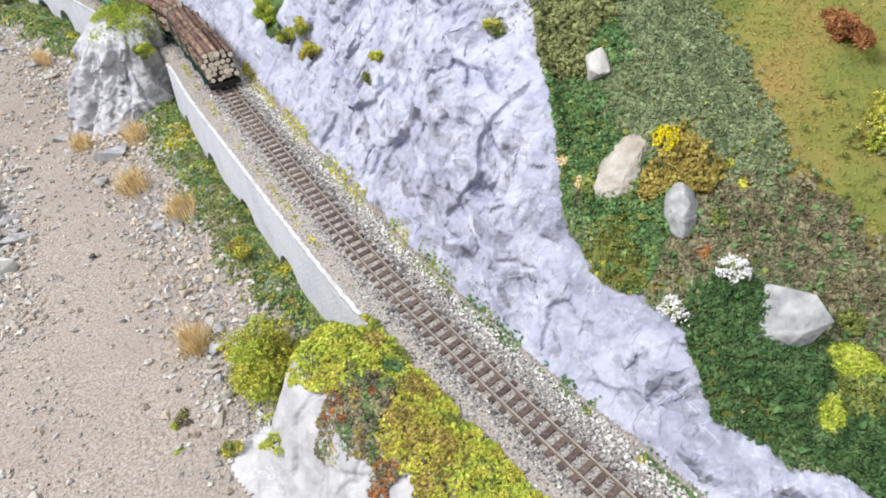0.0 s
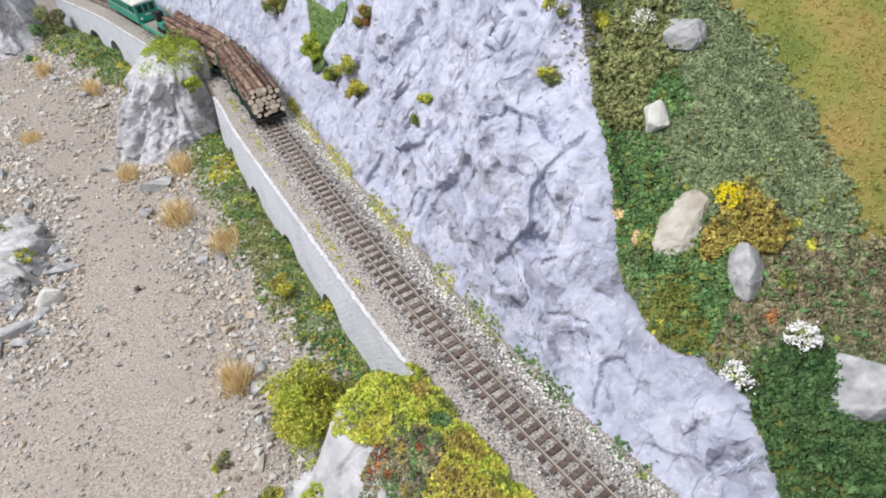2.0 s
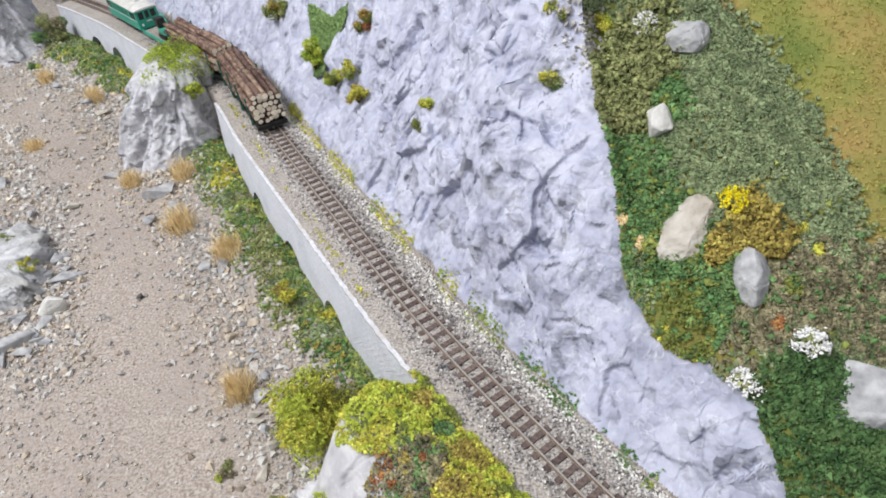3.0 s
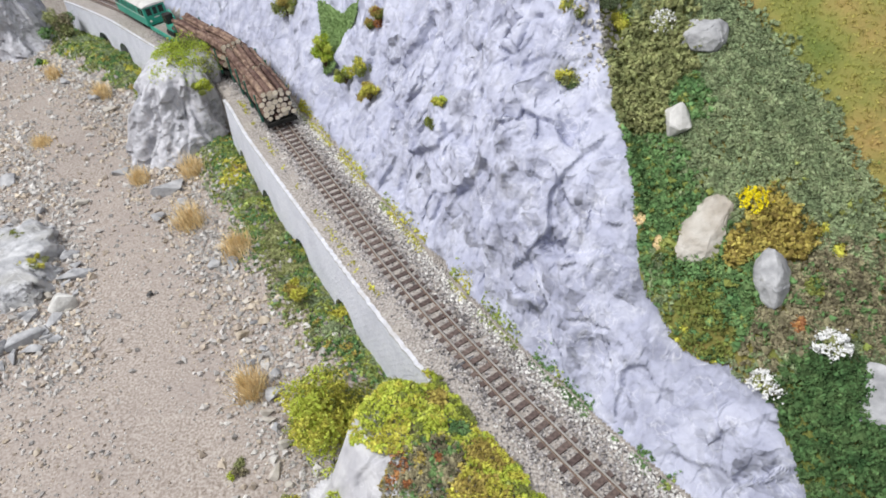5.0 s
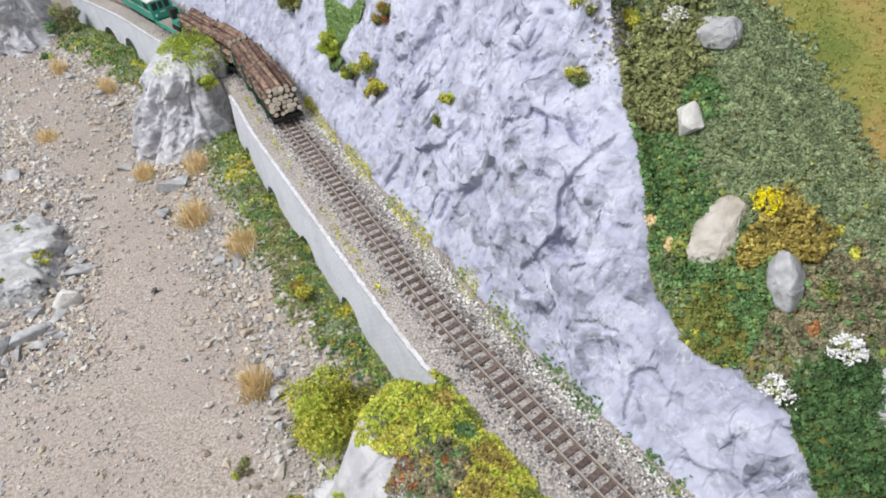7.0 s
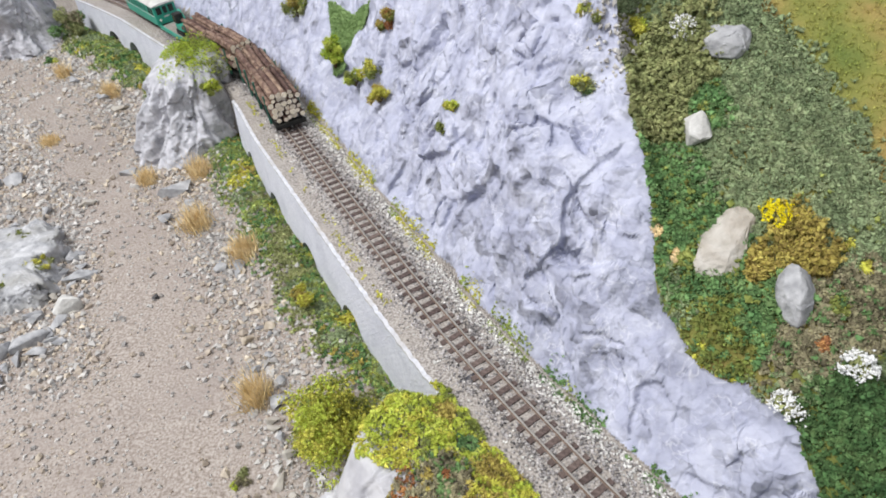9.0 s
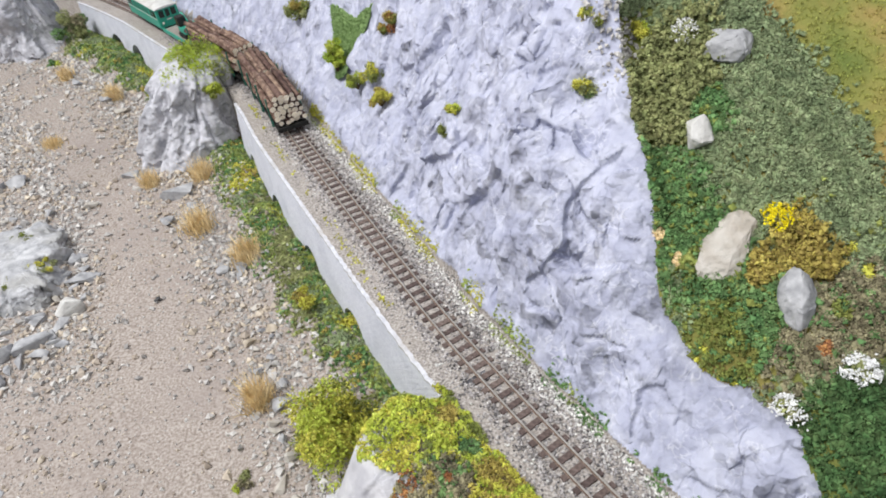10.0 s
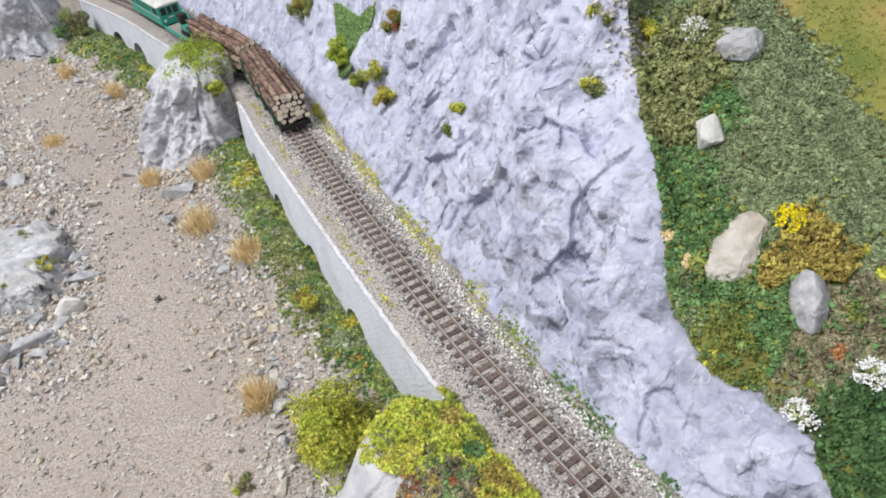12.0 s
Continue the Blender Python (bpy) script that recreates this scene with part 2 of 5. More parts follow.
M["bark"] = surface("reddish_bark", [(0.28, (0.045, 0.027, 0.023)), (0.5, (0.120, 0.070, 0.058)), (0.72, (0.27, 0.19, 0.155))], 210, 0.9, 0.5, 900, (0.40, 0.28, 0.21), 70, 0.4, vary=0.5, by_object=True, warp=0.8)
M["endgrain"] = surface("cut_log_end", [(0.3, (0.66, 0.55, 0.40)), (0.5, (0.82, 0.74, 0.60)), (0.7, (0.88, 0.83, 0.72))], 700, 0.85, 0.2, 1200, vary=0.18, by_object=True)
M["green_paint"] = surface("sea_green_paint", [(0.3, (0.030, 0.275, 0.195)), (0.7, (0.045, 0.335, 0.245))], 90, 0.42, 0.05, 600, (0.03, 0.18, 0.13), 60, 0.3)
M["roof_paint"] = surface("light_grey_roof", [(0.3, (0.50, 0.50, 0.49)), (0.7, (0.66, 0.66, 0.64))], 120, 0.6, 0.1, 600, (0.38, 0.35, 0.31), 50, 0.5)
M["black"] = surface("black_frame", [(0.3, (0.012, 0.012, 0.012)), (0.7, (0.03, 0.03, 0.028))], 200, 0.6, 0.1)
M["window"] = surface("dark_window", [(0.3, (0.02, 0.025, 0.025)), (0.7, (0.04, 0.045, 0.045))], 100, 0.12, 0.0)
M["steel"] = surface("wheel_steel", [(0.3, (0.16, 0.14, 0.12)), (0.7, (0.26, 0.23, 0.2))], 200, 0.45, 0.1, metal=0.7)
M["stake"] = surface("dull_green_stake", [(0.3, (0.03, 0.12, 0.09)), (0.7, (0.05, 0.18, 0.135))], 200, 0.55, 0.1)
M["deck"] = surface("grey_wagon_deck", [(0.3, (0.22, 0.20, 0.18)), (0.7, (0.36, 0.33, 0.30))], 250, 0.85, 0.3)
M["sign_yellow"] = surface("yellow_disc", [(0.3, (0.75, 0.60, 0.02)), (0.7, (0.82, 0.68, 0.04))], 100, 0.5, 0.0)
M["lamp_lens"] = surface("pale_lamp_lens", [(0.3, (0.7, 0.68, 0.6)), (0.7, (0.8, 0.78, 0.7))], 100, 0.2, 0.0)

# ---- plan of the place: track line and heights, in metres, rail tops at z = 0 ----
LINE = [(0.239, -0.115), (0.174, 0.0), (0.110, 0.11), (0.057, 0.2), (0.001, 0.302), (-0.047, 0.402), (-0.110, 0.541),
        (-0.152, 0.634), (-0.200, 0.745), (-0.282, 0.862), (-0.370, 0.978), (-0.462, 1.094), (-0.60, 1.235), (-0.78, 1.37), (-1.0, 1.5)]


def spline(points, step=0.002):
    p = np.array([points[0], *points, points[-1]], float)
    out = []
    for i in range(1, len(p) - 2):
        a, b, c, d = p[i - 1:i + 3]
        n = max(2, int(np.linalg.norm(c - b) / step))
        k = np.arange(n)[:, None] / n
        out.append(0.5 * (2 * b + (c - a) * k + (2 * a - 5 * b + 4 * c - d) * k ** 2 + (3 * b - a - 3 * c + d) * k ** 3))
    return np.concatenate(out + [p[-1:]])


AXIS = spline(LINE)
TANGENT = np.gradient(AXIS, axis=0)
TANGENT /= np.linalg.norm(TANGENT, axis=1)[:, None]
NORMAL = np.c_[TANGENT[:, 1], -TANGENT[:, 0]]
ARC = np.r_[0, np.cumsum(np.linalg.norm(np.diff(AXIS, axis=0), axis=1))]


def beside(x, y):
    """Signed distance from the track's axis (uphill positive) and the place along it (arc length) of points."""
    x, y = np.ravel(x), np.ravel(y)
    s, u = np.empty(len(x)), np.empty(len(x))
    for i in range(0, len(x), 40000):
        d2 = (x[i:i + 40000, None] - AXIS[None, :, 0]) ** 2 + (y[i:i + 40000, None] - AXIS[None, :, 1]) ** 2
        k = d2.argmin(1)
        dx, dy = x[i:i + 40000] - AXIS[k, 0], y[i:i + 40000] - AXIS[k, 1]
        s[i:i + 40000] = dx * NORMAL[k, 0] + dy * NORMAL[k, 1]
        u[i:i + 40000] = ARC[k] + dx * TANGENT[k, 0] + dy * TANGENT[k, 1]
    return s, u


def arc_at(y):
    return float(np.interp(y, AXIS[:, 1], ARC))


def along(u, s=0.0, z=0.0):
    """The point at arc length u, s beside the axis, and the heading there."""
    x, y = np.interp(u, ARC, AXIS[:, 0]), np.interp(u, ARC, AXIS[:, 1])
    tx, ty = np.interp(u, ARC, TANGENT[:, 0]), np.interp(u, ARC, TANGENT[:, 1])
    return np.array([x + s * ty, y - s * tx, z + 0 * x]), math.atan2(ty, tx)


def smooth(a, b, v):
    k = np.clip((v - a) / (b - a), 0, 1)
    return k * k * (3 - 2 * k)


def rnd(i, j, seed):
    """A fixed random number in 0..1 for each lattice cell."""
    h = np.sin(i * 127.1 + j * 311.7 + seed * 74.7) * 43758.5453
    return h - np.floor(h)


def value_noise(x, y, seed=0):
    i, j = np.floor(x), np.floor(y)
    fx, fy = x - i, y - j
    fx, fy = fx * fx * (3 - 2 * fx), fy * fy * (3 - 2 * fy)
    a, b, c, d = rnd(i, j, seed), rnd(i + 1, j, seed), rnd(i, j + 1, seed), rnd(i + 1, j + 1, seed)
    return (a + (b - a) * fx) * (1 - fy) + (c + (d - c) * fx) * fy - 0.5


def fractal(x, y, seed=0, octaves=4):
    return sum(value_noise(x * 2 ** o + 7.3 * o, y * 2 ** o - 3.1 * o, seed + o) / 2 ** o for o in range(octaves))


def facets(x, y, seed=0, bend=0.55):
    """Knife-cut facets: every cell of an uneven net is a plane with its own tilt."""
    wx, wy = x + bend * fractal(x * 1.1, y * 1.1, seed + 11, 3), y + bend * fractal(x * 1.1, y * 1.1, seed + 23, 3)
    i, j = np.floor(wx), np.floor(wy)
    best, out = np.full(x.shape, 9.0), np.zeros(x.shape)
    for a in (-1, 0, 1):
        for b in (-1, 0, 1):
            ci, cj = i + a, j + b
            dx, dy = wx - ci - rnd(ci, cj, seed), wy - cj - rnd(ci, cj, seed + 1)
            d = dx * dx + dy * dy
            v = (rnd(ci, cj, seed + 2) - 0.5) * 1.6 * dx + (rnd(ci, cj, seed + 3) - 0.5) * 1.6 * dy + (rnd(ci, cj, seed + 4) - 0.5) * 0.8
            out, best = np.where(d < best, v, out), np.minimum(d, best)
    return out


def hill(x, y):
    return 0.0735 + 0.514 * (x - 0.112) + 0.481 * (y - 0.244) - 6.5 * np.clip(x - 0.17, 0, 0.06) ** 2 - 0.5 * np.maximum(x - 0.23, 0) + 0.004 * fractal(x * 30, y * 30, 5, 3)


# where the green hillside begins above the cliff: x for some y
EDGE_Y = [0.0, 0.075, 0.09, 0.124, 0.143, 0.164, 0.191, 0.220, 0.268, 0.293, 0.318, 0.357, 0.40, 0.46, 0.7]
EDGE_X = [0.265, 0.2120, 0.1950, 0.174, 0.1700, 0.167, 0.154, 0.1325, 0.123, 0.128, 0.128, 0.131, 0.128, 0.14, 0.30]


def past_edge(x, y):
    return x - np.interp(y, EDGE_Y, EDGE_X) + 0.006 * fractal(x * 70, y * 70, 91, 3)


WALL_FROM, WALL_TO = arc_at(0.272), arc_at(0.735)
WALL2_FROM = arc_at(0.79)


def rock_relief(x, y):
    """The large swells and folds of the cliff."""
    u, s = 0.89 * y - 0.45 * x, 0.89 * x + 0.45 * y
    a, b = u + 0.25 * s, 1.2 * s - 0.3 * u
    return 0.020 * fractal(a * 11, b * 11, 31, 2) + 0.007 * np.abs(fractal(a * 24, b * 20, 37, 2))


def carved(x, y, z):
    """Knife strokes: flat smears that overlap in thin lips, long folds, and short cracks, cut square to the slope."""
    u, s = 0.89 * y - 0.45 * x, 0.89 * x + 0.45 * y
    a, b = u + 0.2 * s, 0.85 * s + 0.55 * z - 0.25 * u
    wa, wb = 0.008 * fractal(a * 30, b * 30, 63, 3), 0.008 * fractal(a * 30 + 5, b * 30, 65, 3)
    a, b = a + wa, b + wb
    calm = 0.60 + 0.40 * smooth(0.20, 0.33, y)
    fold = 0.5 - 2.0 * np.abs(fractal(a * 30 + 0.4 * b * 30, b * 17, 67, 3))
    line = fractal(a * 21, b * 25, 57, 2)
    crack = np.exp(-(line / 0.024) ** 2) * smooth(0.05, 0.13, fractal(a * 17, b * 17, 59, 2))
    fine = fractal(a * 150, b * 120, 69, 2)
    return calm * (0.0080 * facets(a * 13, b * 16, 41, 0.4) + 0.0046 * facets(a * 36, b * 28, 47, 0.4) + 0.0020 * facets(a * 80, b * 62, 49, 0.4) + 0.0028 * fold + 0.0009 * fine) - 0.0042 * crack


def heights(x, y):
    """Height of the land, and its class: 0 valley, 1 rock, 2 hillside, 3 track bed."""
    x, y = np.ravel(x).astype(float), np.ravel(y).astype(float)
    s, u = beside(x, y)
    ya = np.interp(u, ARC, AXIS[:, 1])
    # valley with a stony bank on its far side, a planted slope at the foot of the wall
    zv = -0.077 + 0.016 * smooth(-0.39, -0.50, x) + 0.004 * fractal(x * 14, y * 14, 3, 3) + 0.0012 * fractal(x * 90, y * 90, 8, 3)
    zv = zv + 0.013 * smooth(-0.115, -0.070, s) - 0.006 * smooth(-0.062, -0.045, s) + 0.006 * smooth(-0.12, -0.06, s) * fractal(x * 40, y * 40, 4, 3)
    # knoll at the near end of the wall
    out = 0.5 * np.maximum(-s - 0.06, 0)
    near = smooth(0.276 - out, 0.246 - out, y)
    foot = -0.124 - 0.026 * smooth(0.245, 0.205, y) + 0.012 * fractal(u * 30, s * 10, 61, 2)
    knoll = -0.002 + 0.010 * smooth(-0.040, -0.065, s) - 0.012 * smooth(-0.065, -0.09, s) - 0.078 * smooth(-0.088, foot, s)
    white = near * smooth(-0.074, -0.084, s) * smooth(foot - 0.012, foot + 0.004, s) * smooth(0.252, 0.236, y)
    knoll = knoll + white * (0.010 * fractal(x * 40, y * 40, 71, 3) + 0.5 * rock_relief(x, y))
    z = np.where(s < -0.036, zv + near * np.maximum(knoll - zv, 0), zv)
    cls = np.where(white > 0.25, 1, 0)
    # bed under the track
    bed = (s > -0.036) & ((near > 0.4) | (s > 0.0) | ((u > WALL_TO) & (u < WALL2_FROM)))
    z = np.where(bed, -0.0035, z)
    cls = np.where(bed, 3, cls)
    # cliff and hillside
    base = 0.031 + 0.006 * fractal(u * 22, u * 0 + 1.5, 81, 3)
    steep = 1.38 + 0.22 * np.exp(-((ya - 0.37) / 0.09) ** 2) + 0.22 * fractal(u * 9, u * 0 + 4.5, 83, 2)
    steep = steep * (0.82 + 0.18 * smooth(0.16, 0.28, ya))
    zc = steep * (s - base)
    side = x - 0.078 + 0.35 * (y - 0.35)
    zc = zc + 0.034 * np.exp(-(side / np.where(side > 0, 0.016, 0.045)) ** 2 - ((y - 0.362) / 0.050) ** 2) + 0.012 * np.exp(-((x - 0.02) ** 2 + (y - 0.51) ** 2) / 0.05 ** 2)
    zc = zc - 0.024 * np.exp(-((x - 0.108) ** 2 + (y - 0.352) ** 2) / 0.020 ** 2) - 0.015 * np.exp(-((x + 0.062) ** 2 + (y - 0.69) ** 2) / 0.03 ** 2)
    zc = zc + smooth(base, base + 0.02, s) * rock_relief(x, y)
    zh = hill(x, y)
    green = past_edge(x, y)
    lip = zh + np.where(green > 0, 0.0, 0.012) + 0.25 * smooth(0.37, 0.50, y) * (green < 0) + 0.35 * smooth(0.02, -0.06, x)
    up = s > base
    z = np.where(up, np.maximum(np.where(green > 0, np.where(zc < zh, zc + (zh - zc) * smooth(0.0, 0.013, green), zh + np.minimum(zc - zh, 0.012) * smooth(0.008, 0.0, green)), np.minimum(zc, lip)), -0.0035), z)
    z = np.minimum(z, 0.34)
    cls = np.where(up, np.where(green > 0, 2, 1), cls)
    return z, cls, s, u

# ---- mesh helpers ----
RNG = np.random.default_rng(7)


def mesh_of(name, verts, faces, mats, index=None, shade=False):
    me = bpy.data.meshes.new(name)
    faces = np.asarray(faces)
    k = faces.shape[1]
    me.vertices.add(len(verts))
    me.vertices.foreach_set("co", np.asarray(verts, np.float32).ravel())
    me.loops.add(faces.size)
    me.loops.foreach_set("vertex_index", faces.astype(np.int32).ravel())
    me.polygons.add(len(faces))
    me.polygons.foreach_set("loop_start", np.arange(0, faces.size, k, dtype=np.int32))
    if index is not None:
        me.polygons.foreach_set("material_index", np.asarray(index, np.int32))
    for m in mats:
        me.materials.append(m)
    me.update(calc_edges=True)
    me.validate()
    me.polygons.foreach_set("use_smooth", np.full(len(me.polygons), shade))
    return me


def part(name, data, parent=None, label="", m=None):
    """A mesh object: a part under parent, or a thing of its own without one."""
    ob = new(name, data)
    if m is not None:
        ob.matrix_basis = m
    if parent is not None:
        ob.parent = parent
    if label:
        ob["label"] = label
    return ob


def bm_mesh(name, bm, mat, bevel=0.0, shade=False):
    if bevel:
        bmesh.ops.bevel(bm, geom=bm.edges[:], offset=bevel, segments=2, affect="EDGES", profile=0.6)
    me = bpy.data.meshes.new(name)
    bm.to_mesh(me)
    bm.free()
    for m_ in (mat if isinstance(mat, (list, tuple)) else [mat]):
        me.materials.append(m_)
    for p in me.polygons:
        p.use_smooth = shade
    return me


def box(bm, x0, x1, y0, y1, z0, z1):
    return bmesh.ops.create_cube(bm, size=1.0, matrix=Matrix.Translation(((x0 + x1) / 2, (y0 + y1) / 2, (z0 + z1) / 2)) @ Matrix.Diagonal((x1 - x0, y1 - y0, z1 - z0, 1)))


def box_mesh(name, dims, mat, bevel=0.0):
    bm = bmesh.new()
    box(bm, *dims)
    return bm_mesh(name, bm, mat, bevel)


def rod(bm, a, b, r, seg=10, r2=None):
    a, b = Vector(a), Vector(b)
    m = Matrix.Translation((a + b) / 2) @ (b - a).to_track_quat("Z", "Y").to_matrix().to_4x4()
    return bmesh.ops.create_cone(bm, cap_ends=True, segments=seg, radius1=r, radius2=r if r2 is None else r2, depth=(b - a).length, matrix=m)


ICO_BM = bmesh.new()
bmesh.ops.create_icosphere(ICO_BM, subdivisions=1, radius=1.0)
ICO_V = np.array([v.co[:] for v in ICO_BM.verts])
ICO_F = np.array([[v.index for v in f.verts] for f in ICO_BM.faces])
ICO_BM.free()
OCT_V = np.array([(1, 0, 0), (-1, 0, 0), (0, 1, 0), (0, -1, 0), (0, 0, 1), (0, 0, -1)], float)
OCT_F = np.array([(0, 2, 4), (2, 1, 4), (1, 3, 4), (3, 0, 4), (2, 0, 5), (1, 2, 5), (3, 1, 5), (0, 3, 5)])


def turns(n):
    """n random rotations."""
    q = RNG.normal(size=(n, 4))
    q /= np.linalg.norm(q, axis=1)[:, None]
    w, x, y, z = q.T
    return np.stack([np.stack([1 - 2 * (y * y + z * z), 2 * (x * y - z * w), 2 * (x * z + y * w)], 1),
                     np.stack([2 * (x * y + z * w), 1 - 2 * (x * x + z * z), 2 * (y * z - x * w)], 1),
                     np.stack([2 * (x * z - y * w), 2 * (y * z + x * w), 1 - 2 * (x * x + y * y)], 1)], 1)


def lumps(centres, radii, squash=0.3, jitter=0.35, shape="ico"):
    """Vertices and faces of many small uneven lumps."""
    bv, bf = (ICO_V, ICO_F) if shape == "ico" else (OCT_V, OCT_F)
    n = len(centres)
    v = bv[None] * (1 + jitter * RNG.uniform(-1, 1, (n, len(bv), 1)))
    v = v * (1 + squash * RNG.uniform(-1, 1, (n, 1, 3)))
    v = np.einsum("nij,nkj->nki", turns(n), v) * np.asarray(radii)[:, None, None] + centres[:, None]
    f = bf[None] + (np.arange(n) * len(bv))[:, None, None]
    return v.reshape(-1, 3), f.reshape(-1, 3)


def flakes(centres, size):
    """Vertices and faces of many small leaf flakes, bent along the middle."""
    n = len(centres)
    b = np.array([(0, -0.95, 0), (0.6, 0, 0.22), (0, 0.95, 0), (-0.6, 0, 0.22)])
    v = b[None] * np.asarray(size)[:, None, None] * RNG.uniform(0.7, 1.3, (n, 1, 3))
    v = np.einsum("nij,nkj->nki", turns(n), v) + centres[:, None]
    f = np.array([(0, 1, 2), (0, 2, 3)])[None] + (np.arange(n) * 4)[:, None, None]
    return v.reshape(-1, 3), f.reshape(-1, 3)


def blades(roots, lengths, lean, width, aim=(0, 0, 1)):
    n = len(roots)
    d = np.asarray(aim) + RNG.normal(size=(n, 3)) * lean
    d /= np.linalg.norm(d, axis=1)[:, None]
    side = np.cross(d, RNG.normal(size=(n, 3)))
    side /= np.linalg.norm(side, axis=1)[:, None]
    L = np.asarray(lengths)[:, None]
    bend = RNG.normal(size=(n, 3)) * 0.18 * L
    v = np.stack([roots - side * width, roots + side * width, roots + d * L * 0.55 + side * width * 0.8 + bend * 0.3, roots + d * L * 0.55 - side * width * 0.8 + bend * 0.3, roots + d * L + bend], 1)
    f = np.array([(0, 1, 2), (0, 2, 3), (3, 2, 4)])[None] + (np.arange(n) * 5)[:, None, None]
    return v.reshape(-1, 3), f.reshape(-1, 3)


def joined(*sets):
    vs, fs, k = [], [], 0
    for v, f in sets:
        vs.append(v)
        fs.append(f + k)
        k += len(v)
    return np.concatenate(vs), np.concatenate(fs)


# ---- the land: one net, parted by what covers it ----


def net(lo, hi, fine_lo, fine_hi, fine, coarse):
    a, v = [], lo
    while v < hi:
        a.append(v)
        gap = max(fine_lo - v, v - fine_hi, 0)
        v += fine + (coarse - fine) * min(1, gap / 0.35)
    return np.array(a)


GX, GY = net(-1.25, 0.75, -0.06, 0.20, 0.00098, 0.011), net(-0.15, 1.75, 0.14, 0.52, 0.00098, 0.010)
XX, YY = np.meshgrid(GX, GY)
LAND_Z, LAND_CLASS, LAND_S = [a.reshape(XX.shape) for a in heights(XX, YY)[:3]]
GRID_F = (np.arange(len(GY) - 1)[:, None] * len(GX) + np.arange(len(GX) - 1)[None]).ravel()
GRID_F = np.stack([GRID_F, GRID_F + 1, GRID_F + len(GX) + 1, GRID_F + len(GX)], 1)
CORNERS = LAND_CLASS.ravel()[GRID_F]
FACE_CLASS = np.max(CORNERS, axis=1)
FACE_CLASS = np.where((FACE_CLASS == 2) & (CORNERS == 1).any(1), 1, FACE_CLASS)
KNOLL_FACE = (LAND_S.ravel()[GRID_F[:, 0]] < 0) & (FACE_CLASS == 1)
LAND_V = np.stack([XX.ravel(), YY.ravel(), LAND_Z.ravel()], 1)
# the rock's carved relief stands out square to its slope
slope_y, slope_x = np.gradient(LAND_Z, GY, GX)
tilt = np.stack([-slope_x.ravel(), -slope_y.ravel(), np.ones(LAND_Z.size)], 1)
tilt[:, :2] *= np.minimum(1, 2.2 / np.maximum(np.linalg.norm(tilt[:, :2], axis=1), 1e-6))[:, None]
tilt /= np.linalg.norm(tilt, axis=1)[:, None]
is_rock = np.where(LAND_CLASS == 1, 1.0, 0.0).ravel() * np.where(LAND_S.ravel() > 0, smooth(0.030, 0.042, LAND_S.ravel()) * smooth(0.0, -0.014, past_edge(XX.ravel(), YY.ravel())), 0.8)
cut = carved(XX, YY, LAND_Z)
for axis in (0, 1):
    cut = 0.76 * cut + 0.12 * (np.roll(cut, 1, axis) + np.roll(cut, -1, axis))
LAND_V += tilt * (is_rock * cut.ravel())[:, None]


def land_piece(name, mask, mat, label, category, shade=True):
    f = GRID_F[mask]
    used, f2 = np.unique(f, return_inverse=True)
    ob = new(name, mesh_of(name, LAND_V[used], f2.reshape(f.shape), [mat], shade=shade))
    return tagged(ob, label, category, kind="structure")


land_piece("ground", FACE_CLASS == 0, M["sand"], "sandy valley floor strewn with gravel", "ground")
land_piece("cliff", (FACE_CLASS == 1) & ~KNOLL_FACE, M["rock"], "bluish-grey carved plaster cliff with white ridges", "cliff", False)
land_piece("knoll", KNOLL_FACE, M["rock_white"], "white plaster rock knoll beside the viaduct end", "rock")
land_piece("hillside", FACE_CLASS == 2, M["hill_soil"], "steep green and ochre hillside above the cliff", "hillside")
land_piece("track_bed", FACE_CLASS == 3, M["bed"], "pale grey-brown gravel bed under the track", "track bed")


def ground_z(x, y):
    return heights(np.atleast_1d(x), np.atleast_1d(y))[0]


# ---- viaducts ----


